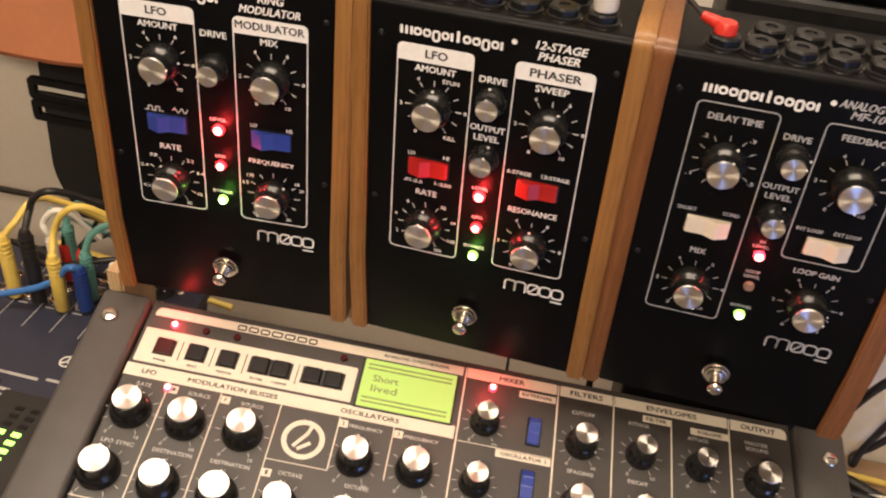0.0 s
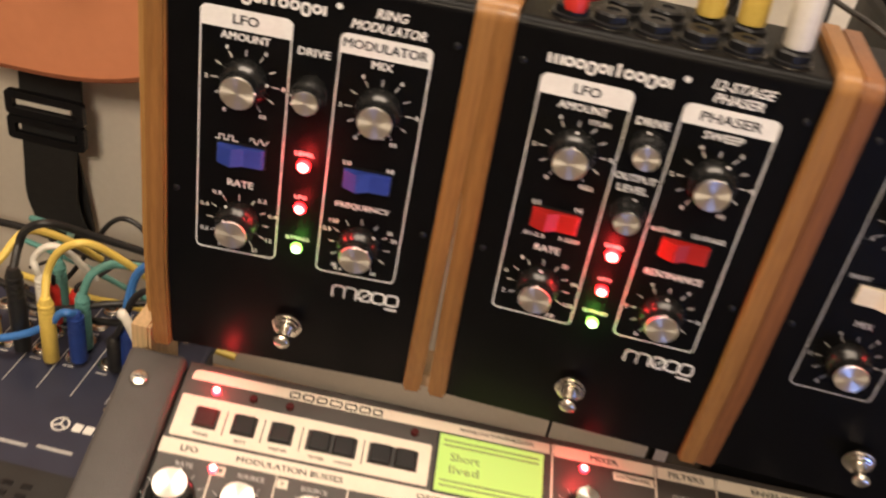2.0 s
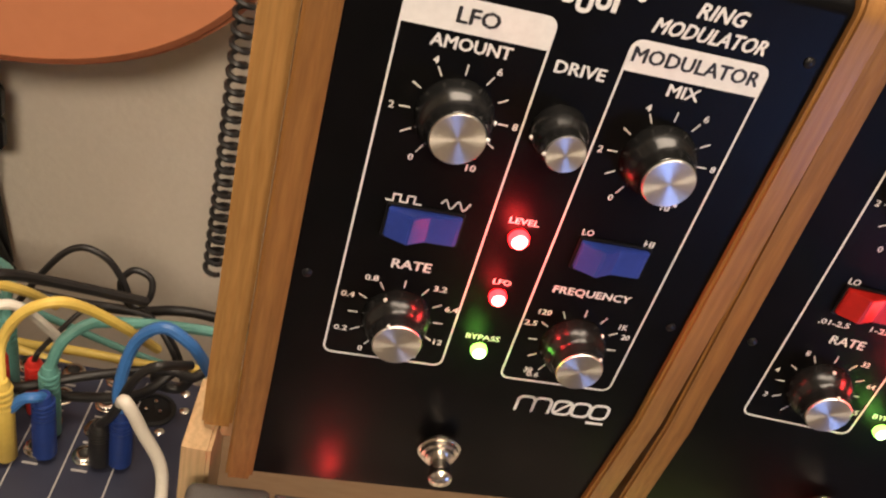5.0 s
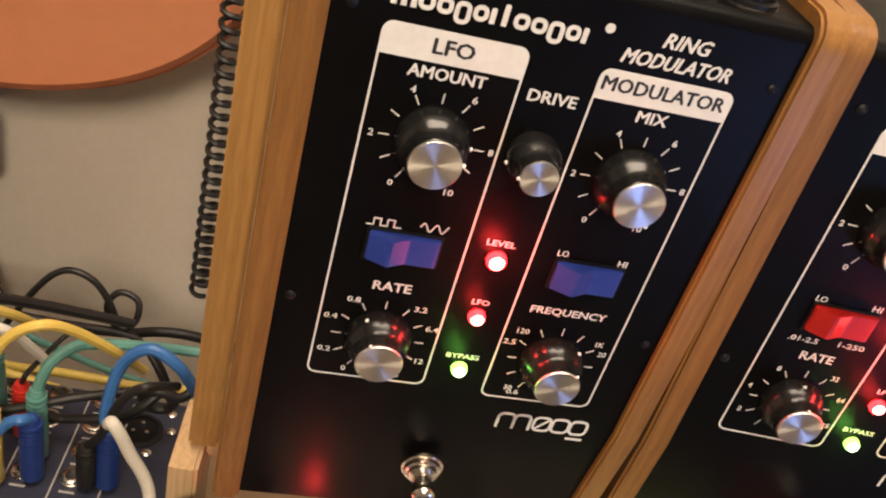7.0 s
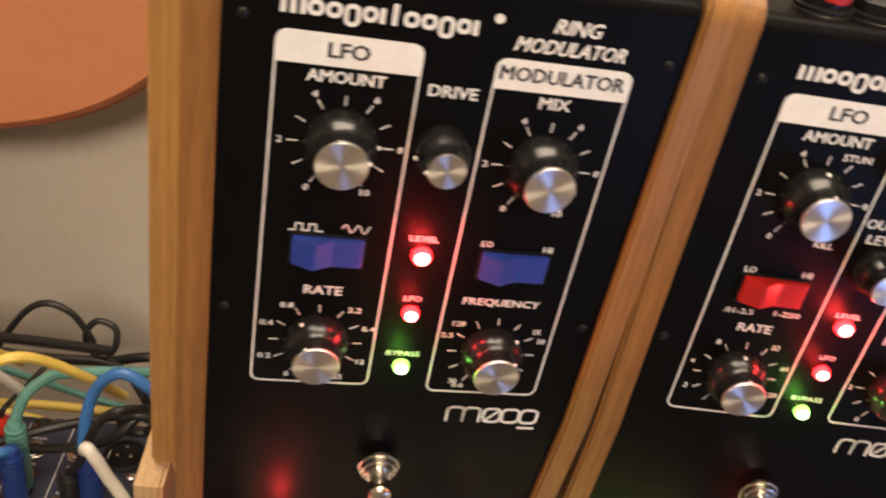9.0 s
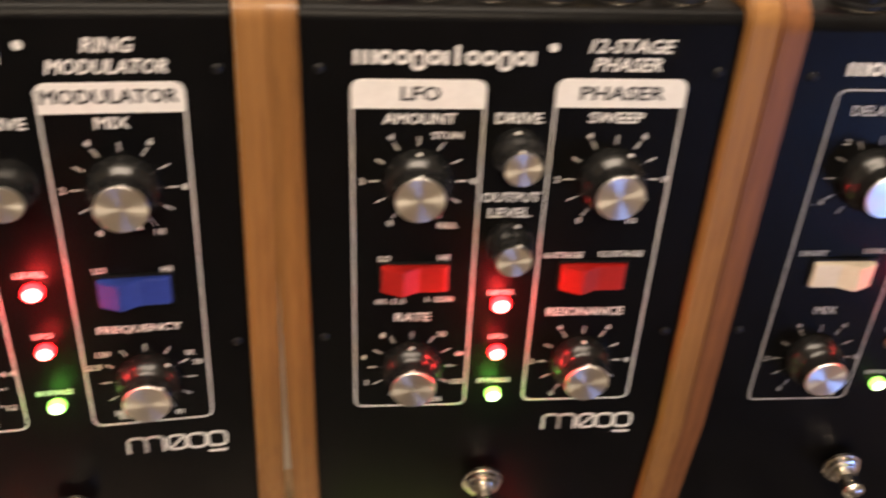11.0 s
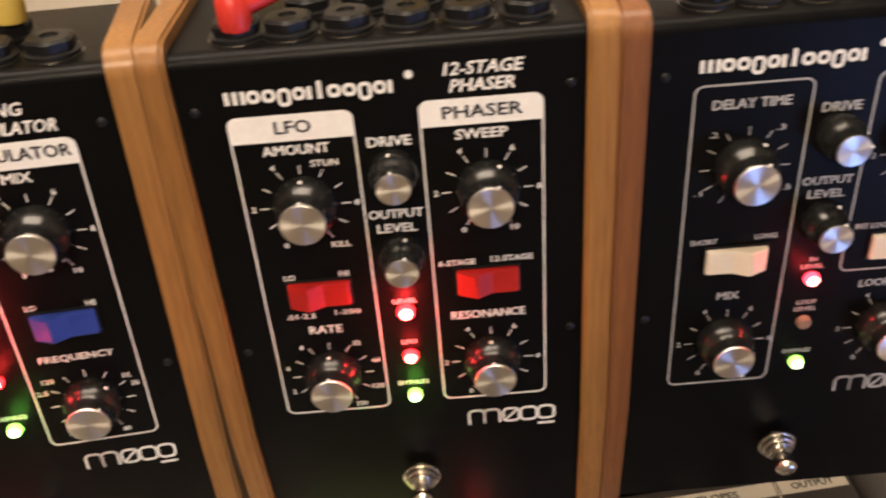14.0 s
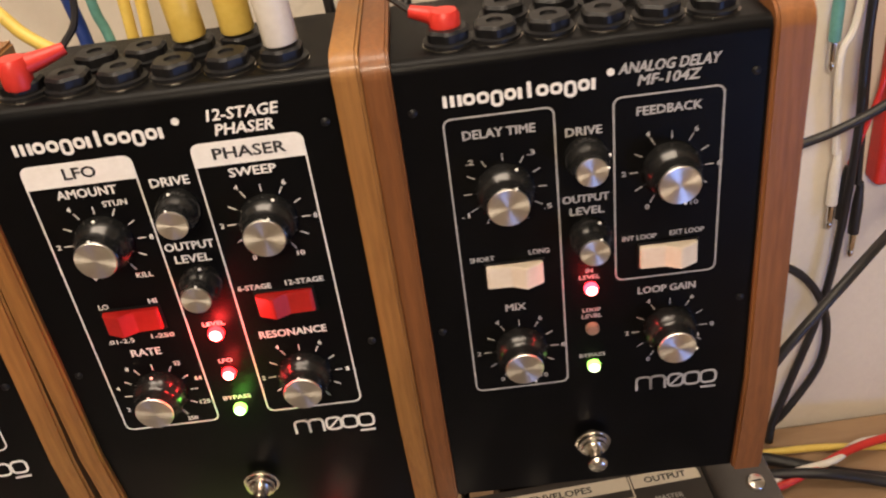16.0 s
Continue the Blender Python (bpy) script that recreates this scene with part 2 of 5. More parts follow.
def stroke(bm, pts, w, h0, h1):
    """Joined flat bars along a line in x, y."""
    for (ax, ay), (bx, by) in zip(pts, pts[1:]):
        d = Vector((bx - ax, by - ay))
        if d.length < 1e-7:
            continue
        d.normalize()
        q = Vector((-d.y, d.x)) * w / 2
        e = d * w * 0.35
        add_plate(bm, [(ax - e.x + q.x, ay - e.y + q.y), (ax - e.x - q.x, ay - e.y - q.y), (bx + e.x - q.x, by + e.y - q.y), (bx + e.x + q.x, by + e.y + q.y)], h0, h1)
    return bm


def smooth_line(pts, per=6):
    """A Catmull-Rom line through the points."""
    p = [Vector(q) for q in pts]
    p = [p[0] * 2 - p[1]] + p + [p[-1] * 2 - p[-2]]
    out = []
    for a, b, c, d in zip(p, p[1:], p[2:], p[3:]):
        for k in range(per):
            t = k / per
            out.append(0.5 * ((2 * b) + (c - a) * t + (2 * a - 5 * b + 4 * c - d) * t * t + (3 * b - a - 3 * c + d) * t ** 3))
    out.append(p[-2])
    return out


def tube(pts, r, seg=10, per=6):
    """A round cord along a smooth line; r is one radius or a function of the way along (0 to 1)."""
    line = smooth_line(pts, per) if per else [Vector(q) for q in pts]
    bm = bmesh.new()
    side = Vector((0.31, 0.22, 0.92))
    rings = []
    for k, q in enumerate(line):
        d = (line[min(k + 1, len(line) - 1)] - line[max(k - 1, 0)]).normalized()
        side = (side - d * side.dot(d))
        side = side.normalized() if side.length > 1e-4 else d.orthogonal().normalized()
        up = d.cross(side)
        rad = r(k / (len(line) - 1)) if callable(r) else r
        rings.append([bm.verts.new(q + (side * math.cos(2 * math.pi * n / seg) + up * math.sin(2 * math.pi * n / seg)) * rad) for n in range(seg)])
    for a, b in zip(rings, rings[1:]):
        for n in range(seg):
            bm.faces.new((a[n], a[(n + 1) % seg], b[(n + 1) % seg], b[n]))
    bm.faces.new(rings[0][::-1])
    bm.faces.new(rings[-1])
    return bm


TEXTS = {}


def text_mesh(body, width, height, shear=0.0, bold=0.0):
    """Lettering centred on the origin in x, y, of that width and height of capitals."""
    key = (body, round(width, 5), round(height, 5), shear)
    if key not in TEXTS:
        data = bpy.data.curves.new("lettering", "FONT")
        data.body, data.resolution_u = body, 2
        ob = bpy.data.objects.new("lettering", data)
        me = bpy.data.meshes.new_from_object(ob)
        bpy.data.objects.remove(ob)
        xs, ys = [v.co.x for v in me.vertices], [v.co.y for v in me.vertices]
        x0, x1, y0, y1 = min(xs), max(xs), min(ys), max(ys)
        for v in me.vertices:
            y = (v.co.y - (y0 + y1) / 2) / (y1 - y0) * height
            v.co = ((v.co.x - (x0 + x1) / 2) / (x1 - x0) * width + shear * y, y, 0)
        bm = bmesh.new()
        for n, (dx, dy) in enumerate(((-1, 0), (1, 0), (0, -0.7), (0, 0.7))):
            twin = me.copy()
            twin.transform(Matrix.Translation((dx * bold * height, dy * bold * height, n * 0.00001)))
            bm.from_mesh(twin)
            bpy.data.meshes.remove(twin)
        bm.to_mesh(me)
        bm.free()
        TEXTS[key] = me
    return TEXTS[key]


def lettering(body, x, y, width, height, mat, parent, base, lift=0.00022, shear=0.0, bold=0.045):
    """A printed word, lying on the x, y plane of base."""
    me = text_mesh(body, width, height, shear, bold)
    if me.materials and me.materials[0] != mat:
        me = me.copy()
        me.materials.clear()
    return part("lettering", me, mat, parent, "", base @ Matrix.Translation((x, y, lift)))


def add_text(bm, body, x, y, width, height, lift):
    me = text_mesh(body, width, height, 0.0, 0.045).copy()
    me.transform(Matrix.Translation((x, y, lift)))
    bm.from_mesh(me)
    bpy.data.meshes.remove(me)


# ---- the back wall, and unseen walls, floor and ceiling added to bounce light ----
part("wall_north", boxed((-2.0, 0.335, -0.95), (2.0, 0.45, 1.50)), WALL, label="beige textured painted wall behind the desk")["kind"] = "structure"
part("wall_south", boxed((-2.0, -2.6, -0.95), (2.0, -2.5, 1.50)), WALL, label="unseen wall behind the viewer, added to bounce light")["kind"] = "structure"
part("wall_west", boxed((-2.1, -2.6, -0.95), (-2.0, 0.45, 1.50)), WALL, label="unseen side wall, added to bounce light")["kind"] = "structure"
part("wall_east", boxed((2.0, -2.6, -0.95), (2.1, 0.45, 1.50)), WALL, label="unseen side wall, added to bounce light")["kind"] = "structure"
part("floor", boxed((-2.1, -2.6, -1.0), (2.1, 0.45, -0.95)), FLOOR, label="unseen floor, made pale to brighten the knob caps")["kind"] = "structure"
part("ceiling", boxed((-2.1, -2.6, 1.50), (2.1, 0.45, 1.55)), CEILING, label="unseen ceiling, added to bounce light")["kind"] = "structure"

desk = empty("desk", pose(0, 0, -0.32), "brown wooden desk against the wall", "desk")
part("tabletop", boxed((-0.95, -0.55, -0.03), (0.75, 0.33, 0.0), 0.003), TABLE, desk)
for x in (-0.9, 0.7):
    for y in (-0.5, 0.28):
        part("leg", boxed((x - 0.03, y - 0.03, -0.63), (x + 0.03, y + 0.03, -0.03), 0.003), TABLE, desk)

# ---- shared small parts ----
FRONT = pose(0, 0, 0, 90)


def knob(parent, base, x, y, r, h, turn, lift=0.0):
    """A fluted black knob with a spun aluminium cap; r is the cap's radius, turn the pointer's angle from up, clockwise."""
    m = base @ Matrix.Translation((x, y, lift)) @ pose(0, 0, 0, 0, 0, -turn)
    key = ("knob", r, h)
    if key not in SHARED:
        k = lathe([(r * 1.45, 0), (r * 1.45, 0.0008), (r * 1.44, 0.0020), (r * 1.41, 0.0034), (r * 1.35, 0.0048), (r * 1.26, 0.0060), (r * 1.17, 0.0069), (r * 1.10, 0.0077), (r * 1.07, h - 0.0040), (r * 1.06, h - 0.0014), (r * 1.04, h - 0.0006), (r * 0.99, h - 0.0003)], 64, 16, 0.03, 8, 9)
        dot = bmesh.new()
        for yy, hh, rr in ((r * 1.40, 0.0036, 0.00070), (r * 1.035, h - 0.0002, 0.00062)):
            bmesh.ops.create_uvsphere(dot, u_segments=8, v_segments=5, radius=rr, matrix=Matrix.Translation((0, yy, hh)))
        cap = lathe([(r, h - 0.0012), (r, h - 0.0002), (r * 0.96, h + 0.0003), (r * 0.30, h + 0.00022), (0.00005, h + 0.0002)], 40)
        SHARED[key] = [k, dot, cap]
        body = part("knob", k, KNOB_BLACK, parent, "black fluted knob with an aluminium cap", m, True)
        SHARED[key] = [body.data]
        a = part("cap", cap, ALUMINIUM, body, "spun aluminium cap", None, True)
        b = part("pointer", dot, PRINT, body, "white pointer dots")
        SHARED[key] += [a.data, b.data]
        return body
    body = part("knob", SHARED[key][0], None, parent, "black fluted knob with an aluminium cap", m)
    part("cap", SHARED[key][1], None, body, "spun aluminium cap")
    part("pointer", SHARED[key][2], None, body, "white pointer dots")
    return body


SHARED = {}


def led(parent, base, x, y, mat, label, r=0.0028):
    """A round indicator: coloured dome and, where it is lit, a glowing tip added for its blown-out centre."""
    bm = lathe([(r * 1.0, 0), (r, 0.0012), (r * 0.94, 0.0018), (r * 0.86, 0.0022), (r * 0.78, 0.0024)], 20)
    dome = part("led", bm, mat, parent, label, base @ Matrix.Translation((x, y, 0.0)), True)
    if mat in GLARES:
        part("core", lathe([(r * 0.78, 0.0023), (r * 0.72, 0.0027), (r * 0.45, 0.0030), (0.00005, 0.0031)], 18), GLARES[mat], dome, "pale glowing tip put on for the blown-out centre", None, True)
    return dome


def dial(parent, base, x, y, r, numbers, mat):
    """Tick marks round a knob with their numbers, as one print."""
    bm = bmesh.new()
    for k in range(11):
        a = radians(240 - 30 * k)
        p, q = r + 0.0014, r + 0.0042
        stroke(bm, [(p * math.cos(a), p * math.sin(a)), (q * math.cos(a), q * math.sin(a))], 0.00037, 0.0001, 0.00022)
    for k, body in numbers:
        a = radians(240 - 30 * k)
        q = r + 0.0064 + 0.0003 * (len(body) - 1)
        add_text(bm, body, q * math.cos(a), q * math.sin(a), 0.0014 * len(body), 0.0021, 0.0002)
    return part("dial_print", bm, mat, parent, "white tick marks and numbers", base @ Matrix.Translation((x, y, 0)))


def rocker(parent, base, x, y, w, h, mat, flip, label):
    """A rocker switch: black bezel and a paddle whose pressed half lies lower."""
    m = base @ Matrix.Translation((x, y, 0))
    bz = bmesh.new()
    add_ring(bz, rounded(-w / 2 - 0.0006, -h / 2 - 0.0006, w / 2 + 0.0006, h / 2 + 0.0006, 0.0006), rounded(-w / 2, -h / 2, w / 2, h / 2, 0.0004), 0.0, 0.0010)
    bezel = part("rocker_switch", bz, BLACK_PLASTIC, parent, label, m)
    prof = [(-0.5, 0.0), (-0.5, 0.0022), (-0.47, 0.0026), (-0.20, 0.0054), (-0.17, 0.0053), (0.06, 0.0026), (0.10, 0.0025), (0.47, 0.0024), (0.5, 0.0020), (0.5, 0.0)]
    bm = bmesh.new()
    sides = []
    for s in (-0.46, 0.46):
        sides.append([bm.verts.new((a * w * (-1 if flip else 1) * 0.985, s * h, b)) for a, b in prof])
    n = len(prof)
    bm.faces.new(sides[0])
    bm.faces.new(sides[1][::-1])
    for k in range(n):
        j = (k + 1) % n
        bm.faces.new((sides[0][k], sides[0][j], sides[1][j], sides[1][k]))
    bmesh.ops.recalc_face_normals(bm, faces=bm.faces)
    bmesh.ops.bevel(bm, geom=[e for e in bm.edges if e.calc_face_angle(0) > 0.5], offset=0.00035, segments=2, affect="EDGES")
    part("paddle", bm, mat, bezel)
    return bezel


# ---- effect pedals ----
def slab_x(profile, x0, x1, bevel):
    """A profile in y, z drawn out from x0 to x1 with eased edges."""
    bm = bmesh.new()
    a = [bm.verts.new((x0, y, z)) for y, z in profile]
    b = [bm.verts.new((x1, y, z)) for y, z in profile]
    ends = [bm.faces.new(a), bm.faces.new(b[::-1])]
    n = len(profile)
    for k in range(n):
        j = (k + 1) % n
        bm.faces.new((a[k], b[k], b[j], a[j]))
    bmesh.ops.recalc_face_normals(bm, faces=bm.faces)
    if bevel:
        bmesh.ops.bevel(bm, geom=list({e for f in ends for e in f.edges}), offset=bevel, segments=2, affect="EDGES")
    return bm


FOOT = Matrix.Translation((0, 0.0035, 0.0)) @ pose(0, 0, 0, 6.4)


def brand_bars(parent, x, z):
    """The maker's bold word mark as a row of plain rounded blocks and rings."""
    w = [6.4, 4.3, 4.3, 4.3, 4.1, 2.8, 2.6, 4.3, 4.3, 4.3, 4.1, 2.8]
    k = 0.0545 / (sum(w) + 0.40 * 11)
    mark = part("word_mark", add_plate(bmesh.new(), arc(x + 0.0584, z + 0.0056, 0.0014, 0, 345, 18), 0.0001, 0.00022), PRINT, parent, "bold white word mark blocks", FRONT)
    at = x
    for n, a in enumerate(w):
        bm = bmesh.new()
        e = at + a * k
        if n == 0:
            for c in (at, (at + e) / 2 - 0.0007, e - 0.0014):
                add_plate(bm, rounded(c, z, c + 0.0015, z + 0.0044, 0.0006, "cd"), 0.0001, 0.00022)
        elif n in (5, 6, 11):
            add_plate(bm, rounded(at, z, at + 0.0015, z + (0.0060 if n == 6 else 0.0043), 0.0005, "cd"), 0.0001, 0.00022)
        else:
            o, i = inset(at, z - (0.0018 if n in (3, 9) else 0), e, z + 0.0044, 0.0019, 0.00125)
            add_ring(bm, o, i, 0.0001, 0.00022)
        part("block", bm, PRINT, mark)
        at = e + 0.40 * k
    return mark


def maker_mark(parent, x, z, mat):
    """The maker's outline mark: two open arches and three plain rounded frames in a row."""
    bm = bmesh.new()
    h, t = 0.0068, 0.00105
    for c in (x + 0.0012, x + 0.0073):
        stroke(bm, [(c, z), (c, z + h - 0.002)] + [(q[0], q[1]) for q in arc(c + 0.002, z + h - 0.002, 0.002, 180, 90, 4)] + [(q[0], q[1]) for q in arc(c + 0.0041, z + h - 0.002, 0.002, 90, 0, 4)] + [(c + 0.0061, z)], t, 0.0001, 0.00022)
    at = x + 0.0143
    for n in range(3):
        o, i = inset(at, z - 0.0004, at + 0.0074, z + h + 0.0004, 0.0026, t)
        add_ring(bm, o, i, 0.0001, 0.00022)
        if n == 0:
            stroke(bm, [(at + 0.0016, z + 0.0010), (at + 0.0060, z + 0.0058)], 0.0009, 0.0001, 0.00021)
        if n == 2:
            stroke(bm, [(at + 0.0008, z - 0.0024), (at + 0.0066, z - 0.0024)], t, 0.0001, 0.00021)
        at += 0.0070
    return part("maker_mark", bm, mat, parent, "white outline maker's mark", FRONT)


def box_print(parent, x0, z0, x1, z1, header, mat):
    """A thin rounded frame print; with a header the top is a filled block."""
    bm = bmesh.new()
    o, i = inset(x0, z0, x1, z1, 0.0032, 0.00062)
    add_ring(bm, o, i, 0.00010, 0.00022)
    part("frame_print", bm, mat, parent, "thin white rounded frame", FRONT)
    if header:
        hb = bmesh.new()
        add_plate(hb, rounded(x0 + 0.0001, z1 - 0.0093, x1 - 0.0001, z1 - 0.0001, 0.0030, "cd"), 0.00012, 0.00026)
        part("header_print", hb, PRINT, parent, "solid white header block", FRONT)


def pedal(name_label, m, spec):
    ob = empty("effect_pedal", m, name_label, "effect pedal", "row of effect pedals")
    body = [(0.0072, 0.0012), (0.0, 0.062), (0.0, 0.2175)] + arc(0.0045, 0.2178, 0.0045, 180, 90, 5) + [(0.061, 0.2223), (0.033, 0.0012)]
    part("case", slab_x(body, -0.0648, 0.0648, 0), BLACK, ob, "black powder-coated steel case", None, True)
    side = [(0.0042, 0.0), (-0.0028, 0.0615), (-0.0028, 0.2175)] + arc(0.0060, 0.2185, 0.0088, 180, 90, 6) + [(0.063, 0.2273), (0.035, 0.0)]
    for a, b, timber in spec["sides"]:
        part("wood_side", slab_x(side, a, b, 0.0011), timber, ob, "oiled orange-brown wooden side", None, True)
    if "outer" in spec:
        board = [(0.0270, 0.0015), (0.0225, 0.0615), (0.0225, 0.2235), (0.0660, 0.2235), (0.0380, 0.0015)]
        part("outer_board", slab_x(board, *spec["outer"], 0.0011), TAN, ob, "pale tan wooden outer board", None, True)
    for x, z in ((-0.0595, 0.2035), (0.0600, 0.2035), (-0.0605, 0.106), (0.0605, 0.106)):
        part("screw", lathe([(0.0016, 0), (0.0016, 0.0004), (0.0010, 0.0008), (0.0001, 0.0009)], 14), BLACK_PLASTIC, ob, "", FRONT @ Matrix.Translation((x, z, 0)), True)
    fp = spec["print"]
    brand_bars(ob, *spec["brand"])
    for body_text, x, z, w, h in spec["words"]:
        lettering(body_text, x, z, w, h, DARK_PRINT if body_text in spec["dark"] else fp, ob, FRONT, 0.00034 if body_text in spec["dark"] else 0.00022)
    for body_text, x, z, w, h in spec["title"]:
        lettering(body_text, x, z, w, h, fp, ob, FRONT, 0.00022, 0.22)
    for x0, z0, x1, z1, header in spec["boxes"]:
        box_print(ob, x0, z0, x1, z1, header, fp)
    for x, z, r, h, turn, numbers in spec["knobs"]:
        knob(ob, FRONT, x, z, r, h, turn)
        if numbers:
            dial(ob, FRONT, x, z, r * 1.44, numbers, fp)
    for x, z, mat, flip, label in spec["rockers"]:
        rocker(ob, FRONT, x, z, 0.0224, 0.0108, mat, flip, label)
    for x, z, mat, label in spec["leds"]:
        led(ob, FRONT, x, z, mat, label, 0.0032 if z > 0.115 and mat is RED_LED else 0.0028)
    if spec["waves"]:
        bm = bmesh.new()
        sq = [(-0.0425, 0.1372)]
        for k in range(3):
            at = -0.0425 + 0.0020 + 0.0042 * k
            sq += [(at, 0.1372), (at, 0.1396), (at + 0.0021, 0.1396), (at + 0.0021, 0.1372)]
        stroke(bm, sq[:-4] + [(sq[-5][0] + 0.0021, 0.1372)], 0.0005, 0.0001, 0.00022)
        stroke(bm, [(-0.0262 + 0.00042 * k, 0.1390 + 0.0014 * math.sin(k * 0.68)) for k in range(21)], 0.0005, 0.0001, 0.00022)
        part("wave_print", bm, fp, ob, "white square and sine wave symbols", FRONT)
    maker_mark(ob, *spec["mark"], fp)
    f = FOOT @ FRONT
    bush = part("footswitch", lathe([(0.0079, 0), (0.0079, 0.0010), (0.0070, 0.0012), (0.0068, 0.0030), (0.0056, 0.0034), (0.0054, 0.0046), (0.0046, 0.0049)], 24), NICKEL, ob, "nickel-plated foot switch", f @ Matrix.Translation((-0.001, 0.0345, 0)), True)
    part("button", lathe([(0.0035, 0.004), (0.0035, 0.0095), (0.0042, 0.0108), (0.0044, 0.0124), (0.0039, 0.0138), (0.0025, 0.0147), (0.0001, 0.0149)], 22), NICKEL, bush, "", None, True)
    for row, (y, xs) in enumerate(((0.0135, (-0.044, -0.0275, -0.0090, 0.0100, 0.0290, 0.0480)), (0.0330, (-0.0230, -0.0045, 0.0135, 0.0310)))):
        for x in xs:
            jm = Matrix.Translation((x, y, 0.2223))
            nut = part("jack", lathe([(0.0090, 0), (0.0090, 0.0016), (0.0078, 0.0020), (0.0080, 0.0050), (0.0070, 0.0060), (0.0030, 0.0061), (0.0028, 0.0052), (0.0001, 0.0052)], 36, 6, 0.10, 2, 4), BLACK_PLASTIC, ob, "black plastic jack nut", jm, False)
            part("washer", lathe([(0.0093, 0), (0.0093, 0.0003), (0.0088, 0.0004)], 20), NICKEL, nut)
    return ob


NUM = [(0, "0"), (2, "2"), (4, "4"), (6, "6"), (8, "8"), (10, "10")]
BIG, SMALL = (0.0077, 0.0130), (0.0057, 0.0125)
ring = dict(sides=((-0.0749, -0.0650, GOLDEN), (0.0650, 0.0749, GOLDEN)), outer=(-0.0868, -0.0751), print=PRINT, dark=("LFO", "MODULATOR"), waves=True,
    words=[("LFO", -0.0307, 0.1963, 0.0112, 0.0043), ("MODULATOR", 0.0302, 0.1958, 0.0368, 0.0042), ("AMOUNT", -0.0306, 0.1885, 0.0218, 0.0035), ("DRIVE", -0.0003, 0.1879, 0.0142, 0.0035),
           ("MIX", 0.0298, 0.1877, 0.0092, 0.0035), ("LO", 0.0200, 0.1376, 0.0036, 0.0022), ("HI", 0.0402, 0.1370, 0.0030, 0.0022), ("RATE", -0.0297, 0.1148, 0.0122, 0.0034),
           ("FREQUENCY", 0.0297, 0.1142, 0.0262, 0.0033), ("LEVEL", -0.0003, 0.1375, 0.0092, 0.0021), ("LFO ", -0.0003, 0.1138, 0.0058, 0.0021), ("BYPASS", 0, 0.0900, 0.0114, 0.0020)],
    title=[("RING", 0.0312, 0.2108, 0.0130, 0.0042), ("MODULATOR ", 0.0308, 0.2046, 0.0322, 0.0042)],
    boxes=[(-0.0507, 0.0745, -0.0103, 0.2008, True), (0.0103, 0.0732, 0.0507, 0.2000, True)], brand=(-0.0500, 0.2052), mark=(0.0192, 0.0590),
    knobs=[(-0.0300, 0.1678, *BIG, 80, NUM), (-0.0003, 0.1690, *SMALL, -100, []), (0.0308, 0.1663, *BIG, 145, NUM),
           (-0.0300, 0.0932, *BIG, -30, [(0, "0"), (1.2, "0.2"), (2.75, "0.4"), (3.8, "0.8"), (6.3, "3.2"), (7.3, "6.4"), (8.9, "12"), (10, "25")]),
           (0.0305, 0.0924, *BIG, 40, [(0.3, "30"), (0, "0.6"), (2.75, "2.5"), (3.4, "120"), (6.8, "1K"), (7.3, "20"), (10, "80")])],
    rockers=[(-0.0300, 0.1306, BLUE_PLASTIC, False, "blue rocker switch"), (0.0300, 0.1298, BLUE_PLASTIC, False, "blue rocker switch")],
    leds=[(-0.0003, 0.1313, RED_LED, "glowing red lamp"), (-0.0002, 0.1080, RED_LED, "glowing red lamp"), (0, 0.0846, GREEN_LED, "glowing green lamp")])
